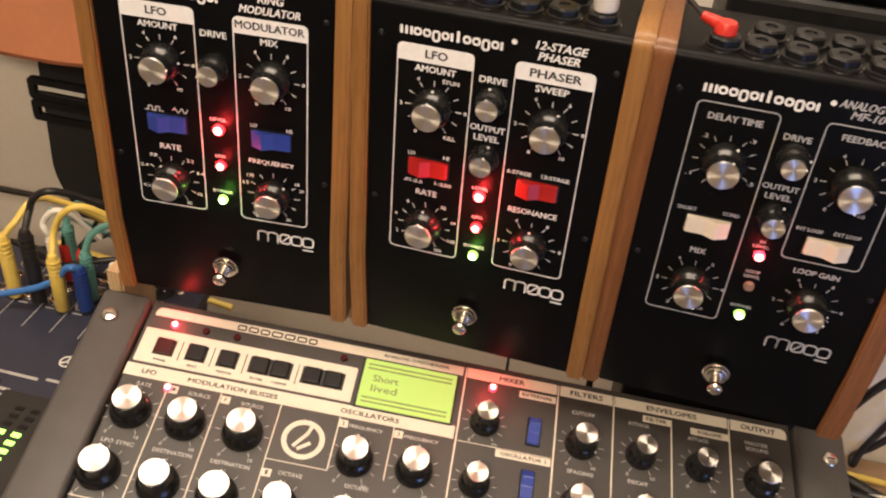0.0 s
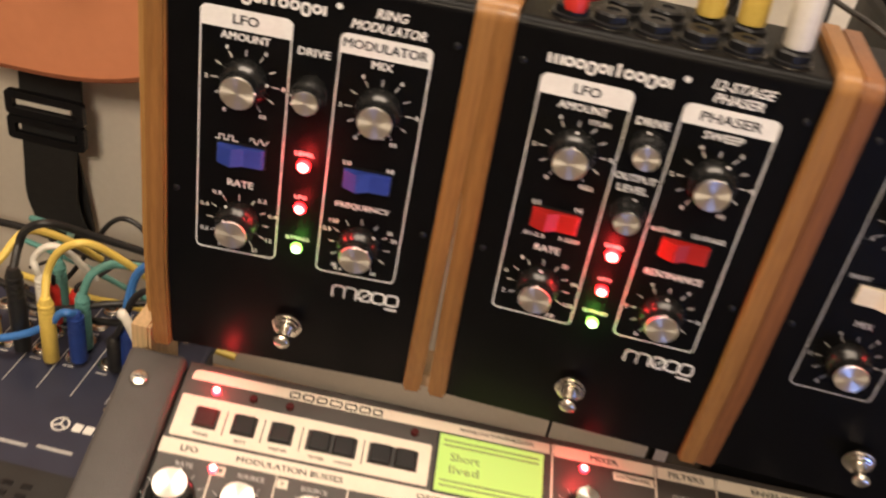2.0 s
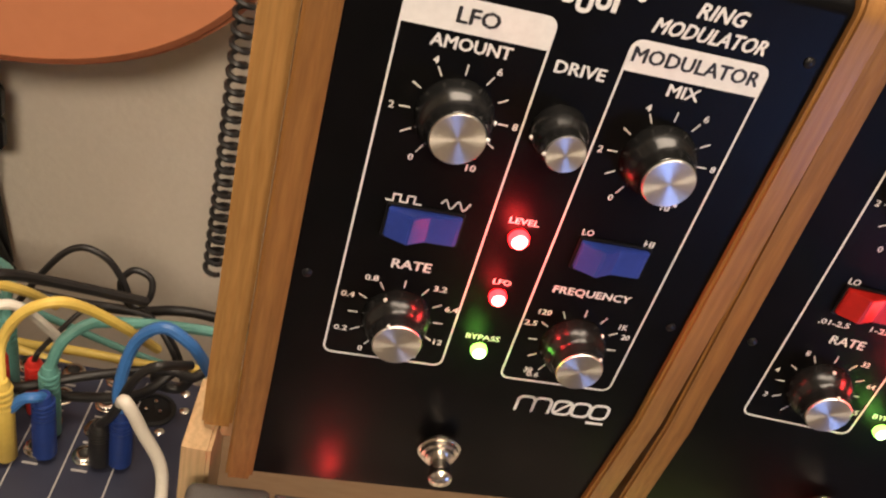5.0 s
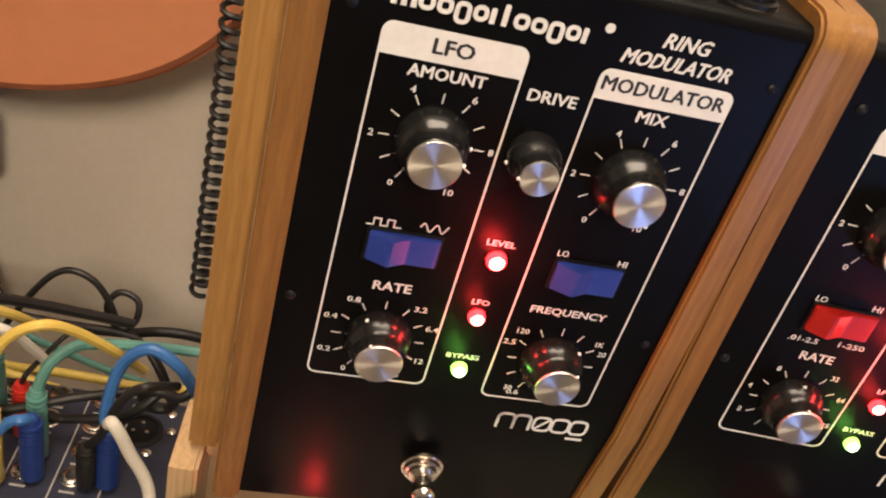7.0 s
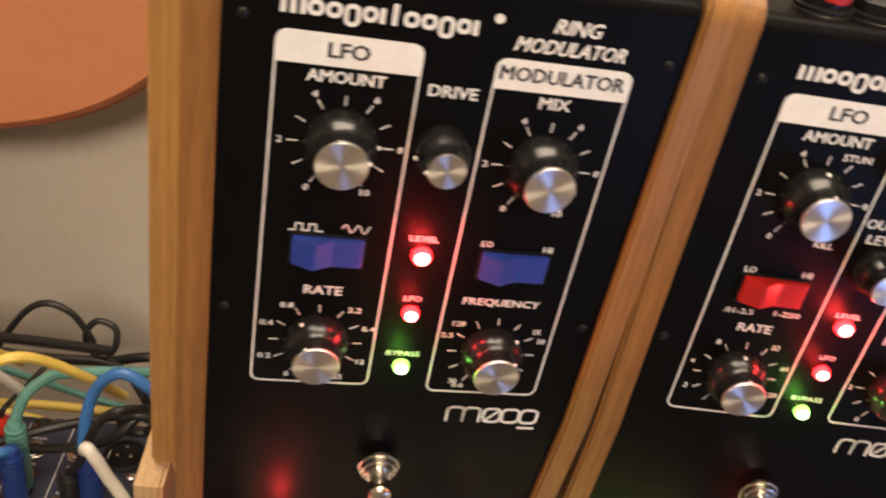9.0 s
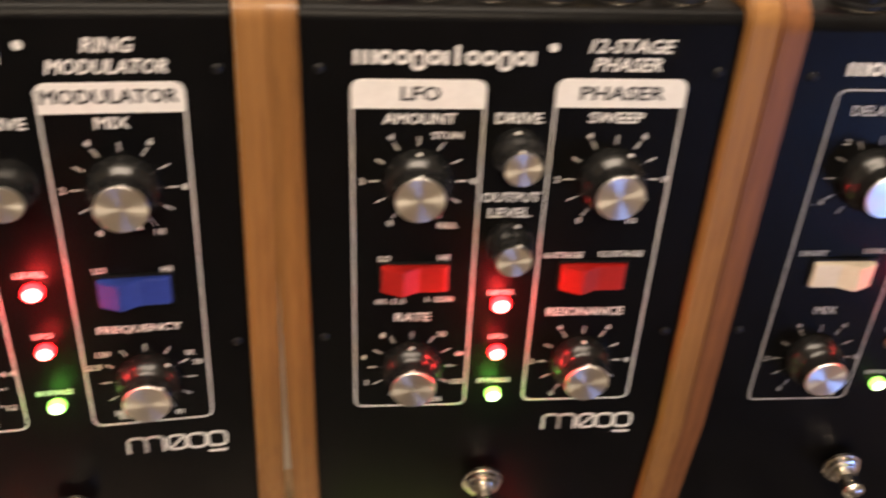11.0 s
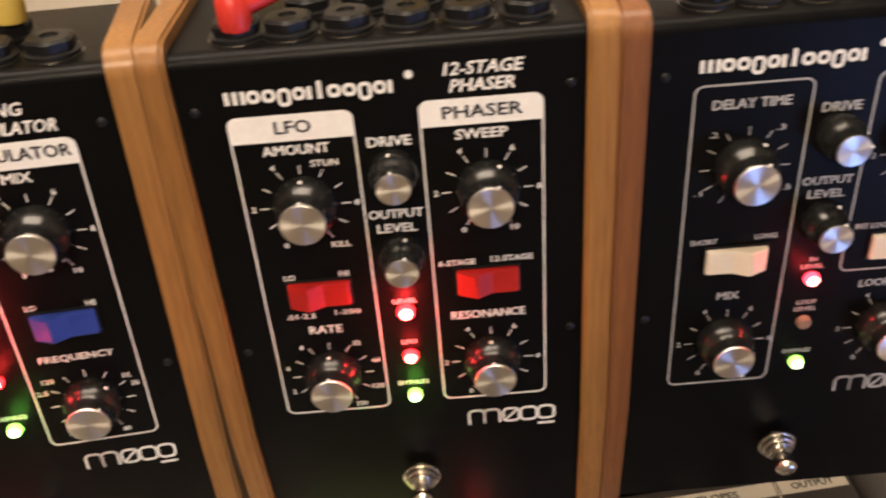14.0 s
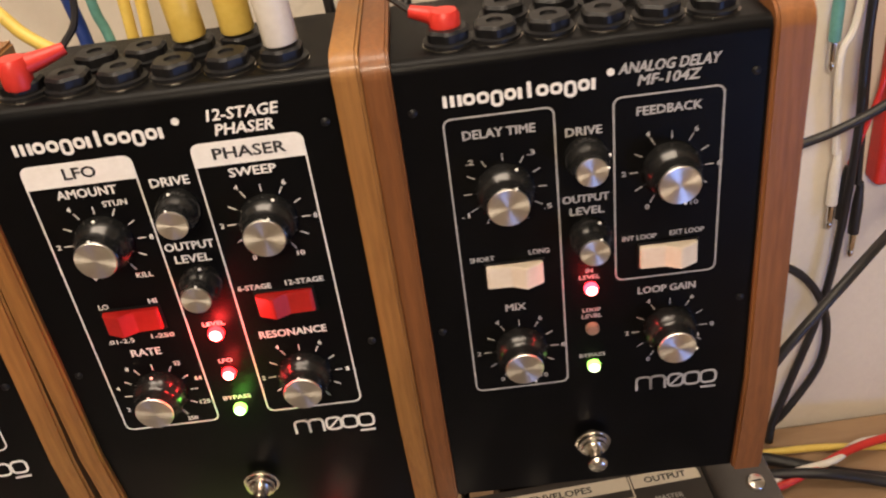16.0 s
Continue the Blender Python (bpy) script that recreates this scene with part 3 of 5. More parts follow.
phaser = dict(sides=((-0.0749, -0.0650, GOLDEN), (0.0650, 0.0749, GOLDEN)), print=PRINT, dark=("LFO", "PHASER"), waves=False,
    words=[("LFO", -0.0297, 0.1961, 0.0116, 0.0044), ("PHASER", 0.0315, 0.1966, 0.0258, 0.0043), ("AMOUNT", -0.0298, 0.1880, 0.0218, 0.0035), ("DRIVE", 0.0006, 0.1883, 0.0142, 0.0035),
           ("SWEEP", 0.0308, 0.1886, 0.0170, 0.0035), ("OUTPUT", 0.0003, 0.1609, 0.0186, 0.0034), ("LEVEL", 0.0002, 0.1552, 0.0136, 0.0034), ("LO", -0.0399, 0.1379, 0.0038, 0.0023),
           ("HI", -0.0204, 0.1382, 0.0032, 0.0023), (".01-2.5", -0.0383, 0.1206, 0.0106, 0.0021), ("1-250", -0.0212, 0.1213, 0.0092, 0.0021), ("RATE", -0.0302, 0.1140, 0.0120, 0.0034),
           ("6-STAGE", 0.0199, 0.1387, 0.0130, 0.0023), ("12-STAGE", 0.0395, 0.1391, 0.0148, 0.0023), ("RESONANCE", 0.0301, 0.1154, 0.0270, 0.0034), ("LEVEL ", 0, 0.1239, 0.0088, 0.0019),
           ("LFO ", 0, 0.1050, 0.0056, 0.0020), ("BYPASS", 0, 0.0850, 0.0116, 0.0020), ("STUN", -0.0213, 0.1825, 0.0090, 0.0023), ("KILL", -0.0197, 0.1506, 0.0064, 0.0022)],
    title=[("12-STAGE", 0.0325, 0.2113, 0.0246, 0.0042), ("PHASER ", 0.0322, 0.2056, 0.0206, 0.0042)],
    boxes=[(-0.0505, 0.0735, -0.0100, 0.2005, True), (0.0110, 0.0748, 0.0513, 0.2012, True)], brand=(-0.0495, 0.2050), mark=(0.0192, 0.0605),
    knobs=[(-0.0298, 0.1667, *BIG, 0, [(0, "0"), (2, "2"), (4, "4"), (8, "8")]), (0.0010, 0.1768, *SMALL, -8, []), (0.0008, 0.1440, *SMALL, 12, []), (0.0320, 0.1673, *BIG, 22, NUM),
           (-0.0302, 0.0921, *BIG, -2, [(1.2, "2"), (2.5, "4"), (3.8, "8"), (6.2, "32"), (7.4, "64"), (8.8, "125"), (10, "250")]), (0.0308, 0.0933, *BIG, -2, [(0, "0"), (2, "2"), (4, "4"), (6, "6"), (8, "8")])],
    rockers=[(-0.0300, 0.1306, RED_PLASTIC, False, "red rocker switch"), (0.0306, 0.1306, RED_PLASTIC, False, "red rocker switch")],
    leds=[(0, 0.1193, RED_LED, "glowing red lamp"), (0, 0.0985, RED_LED, "glowing red lamp"), (0, 0.0790, GREEN_LED, "glowing green lamp")])
delay = dict(sides=((-0.0749, -0.0650, REDBROWN), (0.0650, 0.0785, REDBROWN)), print=DIM_PRINT, dark=(), waves=False,
    words=[("DELAY TIME", -0.0303, 0.1925, 0.0258, 0.0034), ("DRIVE", -0.0002, 0.1887, 0.0130, 0.0033), ("FEEDBACK", 0.0302, 0.1936, 0.0230, 0.0034), ("OUTPUT", -0.0003, 0.1609, 0.0174, 0.0032),
           ("LEVEL", 0, 0.1555, 0.0128, 0.0032), ("SHORT", -0.0412, 0.1390, 0.0096, 0.0022), ("LONG", -0.0190, 0.1398, 0.0078, 0.0022), ("INT LOOP", 0.0197, 0.1405, 0.0130, 0.0022),
           ("EXT LOOP", 0.0379, 0.1410, 0.0130, 0.0022), ("MIX", -0.0299, 0.1143, 0.0080, 0.0033), ("LOOP GAIN", 0.0307, 0.1150, 0.0228, 0.0033), ("IN", 0.0001, 0.1278, 0.0026, 0.0019),
           ("LEVEL ", 0.0001, 0.1247, 0.0082, 0.0019), ("LOOP", 0.0005, 0.1083, 0.0072, 0.0019), ("LEVEL  ", 0.0005, 0.1052, 0.0082, 0.0019), ("BYPASS", 0.0002, 0.0846, 0.0108, 0.0019)],
    title=[("ANALOG DELAY", 0.0301, 0.2103, 0.0345, 0.0039), ("MF-104Z", 0.0300, 0.2053, 0.0212, 0.0039)],
    boxes=[(-0.0498, 0.0715, -0.0102, 0.1997, False), (0.0102, 0.1211, 0.0498, 0.2000, False)], brand=(-0.0487, 0.2040), mark=(0.0175, 0.0617),
    knobs=[(-0.0299, 0.1684, *BIG, 25, [(1, ".1"), (3.6, ".2"), (6.2, ".3"), (9, ".5")]), (0.0004, 0.1782, *SMALL, 80, []), (0.0006, 0.1441, *SMALL, 25, []), (0.0314, 0.1690, *BIG, 165, NUM),
           (-0.0292, 0.0922, *BIG, 150, NUM), (0.0322, 0.0939, *BIG, 100, NUM)],
    rockers=[(-0.0290, 0.1308, CREAM_PLASTIC, True, "cream rocker switch"), (0.0308, 0.1318, CREAM_PLASTIC, True, "cream rocker switch")],
    leds=[(0.0005, 0.1193, PINK_LED, "glowing red lamp"), (0.0005, 0.0991, OFF_LED, "unlit amber lamp"), (0.0006, 0.0792, GREEN_LED, "glowing green lamp")])

pedal("black ring modulator pedal with wooden sides and blue rockers", pose(-0.1519, 0.0002, -0.0005, 0.51, 0.86, 4.78), ring)
pedal("black phaser pedal with wooden sides and red rockers", pose(0.0012, 0.0035, -0.0012, 0.29, -0.57, -2.54), phaser)
pedal("black delay pedal with wooden sides and cream rockers", pose(0.1508, 0.0003, -0.0014, 0.91, -0.48, -2.47), delay)

# ---- the synthesizer in front of the pedals ----
U, D, N = Vector((0.9911, 0.1115, -0.0733)), Vector((0.0904, -0.9654, -0.2447)), Vector((0.0981, -0.2359, 0.9669))
SYNTH = Matrix(((U.x, -D.x, N.x, 0.0020), (U.y, -D.y, N.y, -0.0016), (U.z, -D.z, N.z, -0.0346), (0, 0, 0, 1)))
synth = empty("synthesizer", SYNTH, "dark grey rack synthesizer with cream panel strips", "synthesizer")
FLAT = Matrix.Identity(4)


def strip(name, u0, v0, u1, v1, mat, lift=0.0004, r=0.0, corners="abcd", label=""):
    """A printed block on the panel, from u0, v0 to u1, v1; v runs down towards the player."""
    return part(name, add_plate(bmesh.new(), rounded(u0, -v1, u1, -v0, r, corners), 0.0, lift), mat, synth, label)


part("front_panel", boxed((-0.2085, -0.30, -0.004), (0.2195, 0.0300, 0.0), 0.0008), SYNTH_GREY, synth, "dark brown-grey enamelled panel")
part("chassis", boxed((-0.236, -0.30, -0.085), (0.248, 0.0285, -0.0045), 0.002), BLACK_PLASTIC, synth, "black steel chassis")
for a, b, label in ((-0.2420, -0.2100, "grey moulded side rail"), (0.2210, 0.2545, "grey moulded side rail")):
    part("side_rail", boxed((a, -0.30, -0.03), (b, 0.0300, 0.0045), 0.0035, 3), RAIL_GREY, synth, label, None, True)
for u, v in ((-0.2304, -0.0088), (0.2420, -0.0070)):
    sc = part("rack_screw", lathe([(0.0052, 0.0045), (0.0052, 0.0056), (0.0044, 0.0068), (0.0020, 0.0074), (0.0001, 0.0075)], 20), NICKEL, synth, "nickel rack screw", Matrix.Translation((u, -v, 0)), True)
    # No slot is cut: a black bar paints its shade on the head.
    part("slot_shade", boxed((-0.0025, -0.0004, 0.0070), (0.0025, 0.0004, 0.0076)), BLACK_PLASTIC, sc)
strip("header_strip", -0.2045, -0.0252, 0.0015, -0.0188, CREAM, 0.0004, 0.004, "d", "cream header strip")
for u0, u1, corners in ((0.0042, 0.0640, ""), (0.0663, 0.1012, ""), (0.1030, 0.1775, ""), (0.1798, 0.2170, "c")):
    strip("header_strip", u0, -0.0256, u1, -0.0182, CREAM, 0.0004, 0.004, corners, "cream header strip")
strip("button_plate", -0.2062, -0.0085, -0.0662, 0.0170, CREAM, 0.0006, 0.0010, "abcd", "cream button plate")
strip("header_strip", -0.2085, 0.0190, 0.0018, 0.0278, CREAM, 0.0004, 0.0, "", "cream header strip")
for u, w in ((-0.1900, 0.0116), (-0.1692, 0.0116), (-0.1488, 0.0116), (-0.1210, 0.0262), (-0.0868, 0.0262)):
    strip("button_well", u - w / 2 - 0.0008, -0.0022, u + w / 2 + 0.0008, 0.0102, DARK_PRINT, 0.0008)
for u, mat in ((-0.1900, DARK_LED), (-0.1692, BLACK_PLASTIC), (-0.1488, BLACK_PLASTIC), (-0.1277, BLACK_PLASTIC), (-0.1143, BLACK_PLASTIC), (-0.0936, BLACK_PLASTIC), (-0.0800, BLACK_PLASTIC)):
    part("push_button", boxed((u - 0.0056, -0.0096, 0.0), (u + 0.0056, 0.0016, 0.0034), 0.0009), mat, synth, "small square push button")
for u in (-0.1795, -0.1588, -0.1378, -0.1035):
    strip("divider_line", u - 0.0003, -0.0028, u + 0.0003, 0.0120, DARK_PRINT, 0.0008)
for body, u, v, w in (("PANEL", -0.190, 0.0138, 0.0082), ("EDIT", -0.169, 0.0138, 0.0062), ("MASTER", -0.1485, 0.0138, 0.0098), ("ENTER", -0.1275, 0.0138, 0.0082), ("CURSOR", -0.113, 0.0138, 0.0100)):
    lettering(body, u, -v, w, 0.0017, DARK_PRINT, synth, FLAT, 0.0008)
for body, u, v, w, h in (("MIXER", 0.0340, -0.0218, 0.0165, 0.0034), ("FILTERS", 0.0838, -0.0218, 0.0215, 0.0034), ("ENVELOPES", 0.1405, -0.0218, 0.0330, 0.0034), ("OUTPUT", 0.1980, -0.0218, 0.0230, 0.0034),
                         ("LFO", -0.1930, 0.0235, 0.0090, 0.0032), ("MODULATION BUSSES", -0.1395, 0.0235, 0.0570, 0.0032), ("OSCILLATORS", -0.0520, 0.0235, 0.0370, 0.0032), ("ANALOG SYNTHESIZER", -0.0300, -0.0222, 0.0440, 0.0022)):
    lettering(body, u, -v, w, h, DARK_PRINT, synth, FLAT, 0.0006)
bm = bmesh.new()
at = -0.150
for w in (0.0062, 0.0068, 0.0062, 0.0075, 0.0072, 0.0066, 0.0058):
    o, i = inset(at, 0.0195, at + w, 0.0238, 0.0014, 0.0010)
    add_ring(bm, o, i, 0.0004, 0.0006)
    at += w + 0.0012
part("model_mark", bm, DARK_PRINT, synth, "dark outlined model mark")
bm = bmesh.new()
ring_out, ring_in = arc(-0.0883, -0.0482, 0.0132, 0, 352, 44), arc(-0.0883, -0.0482, 0.0100, 0, 352, 44)
add_ring(bm, ring_out, ring_in, 0.0, 0.0004)
stroke(bm, [(-0.0930, -0.0530), (-0.0866, -0.0440), (-0.0846, -0.0380)], 0.0022, 0.0, 0.00042)
stroke(bm, [(-0.0900, -0.0545), (-0.0840, -0.0500)], 0.0022, 0.0, 0.00042)
part("round_mark", bm, CREAM, synth, "cream round maker's mark")
for u0, v0, u1, v1 in ((0.0029, -0.0252, 0.0039, 0.28), (0.0646, -0.0252, 0.0656, 0.28), (0.1018, -0.0252, 0.1026, 0.28), (0.1782, -0.0252, 0.1790, 0.28), (0.1400, -0.0160, 0.1407, 0.28),
                       (-0.1788, 0.0278, -0.1780, 0.28), (-0.1455, 0.0278, -0.1448, 0.28), (-0.1075, 0.0278, -0.1068, 0.28), (-0.0700, 0.0278, -0.0692, 0.064), (-0.0358, 0.0278, -0.0351, 0.064),
                       (0.0042, 0.0280, 0.0640, 0.0284), (-0.1068, 0.0645, -0.0692, 0.0650), (-0.2085, 0.1090, -0.1790, 0.1095)):
    strip("panel_line", u0, v0, u1, v1, CREAM, 0.0003)
for body, u0, v0, u1, v1, w in (("EXTERNAL", 0.0397, -0.0160, 0.0638, -0.0112, 0.0200), ("OSCILLATOR 1", 0.0290, 0.0290, 0.0638, 0.0340, 0.0285), ("FILTER", 0.1215, -0.0158, 0.1398, -0.0112, 0.0135), ("VOLUME", 0.1530, -0.0135, 0.1780, -0.0088, 0.0165)):
    strip("name_tag", u0, v0, u1, v1, CREAM, 0.0004)
    lettering(body, (u0 + u1) / 2, -(v0 + v1) / 2, w, 0.0024, DARK_PRINT, synth, FLAT, 0.0006)
for body, u, v in (("MW", -0.1745, 0.0322), ("P", -0.1415, 0.0322), ("2", -0.0668, 0.0322), ("3", -0.0320, 0.0322), ("1", -0.1040, 0.0735)):
    strip("name_tag", u - 0.0028, v - 0.0025, u + 0.0028, v + 0.0025, CREAM, 0.0004)
    lettering(body, u, -v, 0.0013 * (1 + 1.4 * (len(body) - 1)), 0.0026, DARK_PRINT, synth, FLAT, 0.0006)
for body, u, v, w in (("RATE", -0.1930, 0.0325, 0.0090), ("SOURCE", -0.1580, 0.0325, 0.0140), ("SOURCE", -0.1245, 0.0325, 0.0140), ("FREQUENCY", -0.0525, 0.0330, 0.0215), ("FREQUENCY", -0.0175, 0.0330, 0.0215), ("CUTOFF", 0.0825, -0.0080, 0.0150),
                      ("SPACING", 0.0825, 0.0340, 0.0165), ("ATTACK", 0.1190, -0.0080, 0.0140), ("ATTACK", 0.1580, -0.0055, 0.0140), ("DECAY", 0.1190, 0.0330, 0.0125), ("MASTER", 0.1965, -0.0105, 0.0150), ("VOLUME", 0.1965, -0.0065, 0.0150),
                      ("LFO SYNC", -0.1940, 0.0730, 0.0195), ("DESTINATION", -0.1610, 0.0730, 0.0235), ("DESTINATION", -0.1260, 0.0730, 0.0235), ("OCTAVE", -0.0900, 0.0720, 0.0145), ("OCTAVE", -0.0500, 0.0720, 0.0145)):
    lettering(body, u, -v, w, 0.0026, DIM_PRINT, synth, FLAT, 0.0003)
for u, v, r, h, turn in ((-0.1943, 0.0514, 0.0086, 0.0165, 20), (-0.1604, 0.0522, 0.0086, 0.0165, 40), (-0.1250, 0.0518, 0.0086, 0.0165, 20), (-0.1975, 0.0922, 0.0086, 0.0165, 0), (-0.1624, 0.0935, 0.0086, 0.0165, 20),
                         (-0.1278, 0.0936, 0.0086, 0.0165, 10), (-0.0552, 0.0546, 0.0080, 0.0165, 0), (-0.0187, 0.0539, 0.0080, 0.0165, 5), (-0.0920, 0.0924, 0.0080, 0.0165, 0), (-0.0540, 0.0930, 0.0080, 0.0165, 0),
                         (0.0197, 0.0125, 0.0066, 0.0165, 0), (0.0185, 0.0546, 0.0066, 0.0165, 0), (0.0820, 0.0146, 0.0072, 0.0165, 120), (0.0811, 0.0564, 0.0072, 0.0165, 0), (0.1200, 0.0143, 0.0066, 0.0165, 10),
                         (0.1583, 0.0147, 0.0066, 0.0165, 140), (0.1974, 0.0167, 0.0076, 0.0165, 130), (0.1200, 0.0545, 0.0066, 0.0165, 0), (0.1583, 0.0550, 0.0066, 0.0165, 0)):
    knob(synth, FLAT, u, -v, r, h, turn)
    dial(synth, FLAT, u, -v, r * 1.44, [(0, "0"), (10, "10")], DIM_PRINT)
for u, v, mat, label in ((-0.1892, -0.0135, PINK_LED, "glowing red lamp"), (-0.1685, -0.0135, DARK_LED, "unlit red lamp"), (-0.1480, -0.0135, DARK_LED, "unlit red lamp"), (-0.0770, -0.0140, DARK_LED, "unlit red lamp"),
                         (-0.1781, 0.0321, PINK_LED, "glowing red lamp"), (0.0219, -0.0136, PINK_LED, "glowing red lamp")):
    led(synth, FLAT, u, -v, mat, label, 0.0024)
for u, v in ((0.0514, 0.0123), (0.0503, 0.0495)):
    rocker(synth, pose(u, -v, 0, 0, 0, 90), 0, 0, 0.0190, 0.0080, BLUE_PLASTIC, True, "blue rocker switch")
bezel = part("display", boxed((-0.0640, -0.0195, 0.0), (-0.0008, 0.0180, 0.0012), 0.0005), DARK_PRINT, synth, "green backlit display")
part("screen", boxed((-0.0625, -0.0183, 0.0008), (-0.0020, 0.0168, 0.0018), 0.0003), LCD, bezel, "glowing yellow-green display")
lettering("Short", -0.0470, 0.0030, 0.0165, 0.0048, LCD_DARK, bezel, FLAT, 0.0020)
lettering("lived", -0.0470, -0.0045, 0.0165, 0.0048, LCD_DARK, bezel, FLAT, 0.0020)
for v in (0.0128, 0.0098, -0.0118, -0.0148):
    part("text_bar", boxed((-0.0600, v - 0.0006, 0.0017), (-0.0050, v + 0.0006, 0.0020)), LCD_DARK, bezel)

# ---- pine stand under the pedals ----
stand = empty("pedal_stand", pose(0, 0, 0), "raw pine stand carrying the pedals", "stand")
bm = slab_x([(0.0270, -0.0110), (0.0270, -0.0030), (0.050, -0.0030), (0.050, -0.0110)], -0.2340, 0.2285, 0.0008)
part("shelf", bm, PINE, stand, "raw pine shelf board", pose(0, 0, -0.0004, 0, 0.35, 0))
for a, b, top in ((-0.2460, -0.2345, -0.0008), (0.2310, 0.2420, -0.060)):
    part("side_board", slab_x([(0.016, -0.32), (0.010, top), (0.050, top), (0.050, -0.32)], a, b, 0.0015), PINE, stand, "raw pine side board")

# ---- mixing console beside the synthesizer ----
MIX_Z = -0.127
console = empty("mixing_console", pose(0, 0, MIX_Z), "navy blue mixing console with rows of jacks", "mixer")
part("top_panel", boxed((-0.66, -0.33, -0.010), (-0.2475, 0.165, 0.0), 0.003), MIXER_BLUE, console, "navy enamelled steel panel")
part("base", boxed((-0.655, -0.325, -0.193), (-0.253, 0.160, -0.010), 0.004), MIXER_BLUE, console)
JACKS = [(x, y) for x in (-0.3105, -0.3355, -0.3605, -0.3855, -0.411) for y in (0.1560, 0.1365, 0.1175, 0.0985)]
for x, y in JACKS:
    j = part("jack", lathe([(0.0066, 0), (0.0066, 0.0010), (0.0056, 0.0012), (0.0056, 0.0030), (0.0048, 0.0034), (0.0034, 0.0034), (0.0033, 0.0006), (0.0001, 0.0005)], 18), NICKEL, console, "nickel jack socket", Matrix.Translation((x, y, 0)), True)
    # A near-black disc gives the socket's opening its shade.
    part("hole_shade", lathe([(0.0033, 0.0010), (0.0001, 0.0011)], 14), DARK_PRINT, j)
for x in (-0.294, -0.3190, -0.344, -0.369, -0.394):
    part("panel_line", boxed((x - 0.0004, 0.062, 0.0), (x + 0.0004, 0.158, 0.0004)), DIM_PRINT, console)
for x, y in JACKS[:16]:
    part("label_bar", boxed((x - 0.004, y - 0.0102, 0.0), (x + 0.004, y - 0.0090, 0.0004)), DIM_PRINT, console)
xlr = part("microphone_socket", lathe([(0.0125, 0), (0.0125, 0.0010), (0.0105, 0.0018), (0.0100, 0.0018), (0.0098, 0.0004), (0.0001, 0.0003)], 26), BLACK_PLASTIC, console, "black round microphone socket", Matrix.Translation((-0.2850, 0.1385, 0)), True)
for a in (90, 210, 330):
    part("pin", lathe([(0.0011, 0.0003), (0.0011, 0.0030), (0.0006, 0.0035)], 8), NICKEL, xlr, "", Matrix.Translation((0.0045 * math.cos(radians(a)), 0.0045 * math.sin(radians(a)), 0)))
for x, y in ((-0.2685, 0.1415), (-0.2710, 0.1550), (-0.2780, 0.1235), (-0.290, 0.058)):
    part("screw", lathe([(0.0028, 0), (0.0028, 0.0006), (0.0014, 0.0014), (0.0001, 0.0015)], 14), NICKEL, console, "", Matrix.Translation((x, y, 0)), True)
bm = bmesh.new()
add_ring(bm, arc(-0.312, 0.036, 0.0062, 0, 350, 36), arc(-0.312, 0.036, 0.0050, 0, 350, 36), 0.0, 0.0004)
for k in range(3):
    stroke(bm, [(-0.312, 0.036), (-0.312 + 0.0052 * math.cos(radians(90 + 120 * k)), 0.036 + 0.0052 * math.sin(radians(90 + 120 * k)))], 0.0013, 0.0, 0.0004)
for k in range(6):
    add_plate(bm, rounded(-0.303 + 0.0078 * k, 0.0325, -0.2967 + 0.0078 * k, 0.0395, 0.0008), 0.0, 0.0004)
part("maker_mark", bm, PRINT, console, "white round mark and blocks")
for k, (x0, x1, y) in enumerate(((-0.360, -0.322, 0.012), (-0.316, -0.292, 0.014), (-0.355, -0.335, -0.004), (-0.350, -0.330, -0.010))):
    part("label_bar", boxed((x0, y - 0.0013, 0.0), (x1, y + 0.0013, 0.0004)), DIM_PRINT, console)
meter = part("level_meter", boxed((-0.338, -0.090, 0.0), (-0.276, -0.004, 0.0006)), DARK_PRINT, console, "black level meter strip")
for row in range(9):
    for col in range(2):
        lit = row < 6
        part("meter_lamp", boxed((-0.3165 + 0.0125 * col - 0.0034, -0.083 + 0.0078 * row, 0.0004), (-0.3165 + 0.0125 * col + 0.0034, -0.079 + 0.0078 * row, 0.0014), 0.0004), GREEN_LED if lit else BLACK_PLASTIC, meter)
for x, y in ((-0.352, 0.000), (-0.372, -0.02), (-0.352, -0.045)):
    part("slider_knob", lathe([(0.0058, 0), (0.0052, 0.011), (0.0040, 0.012), (0.0001, 0.0122)], 18, 9, 0.1, 0, 1), BLACK_PLASTIC, console, "small black knob", Matrix.Translation((x, y, 0)), True)


def cord(pts, r, mat, label, category="cable", group="loose cables", per=7):
    return tagged(part("cable", tube(pts, r, 10, per), mat, None, label, None, True), "", category, group)


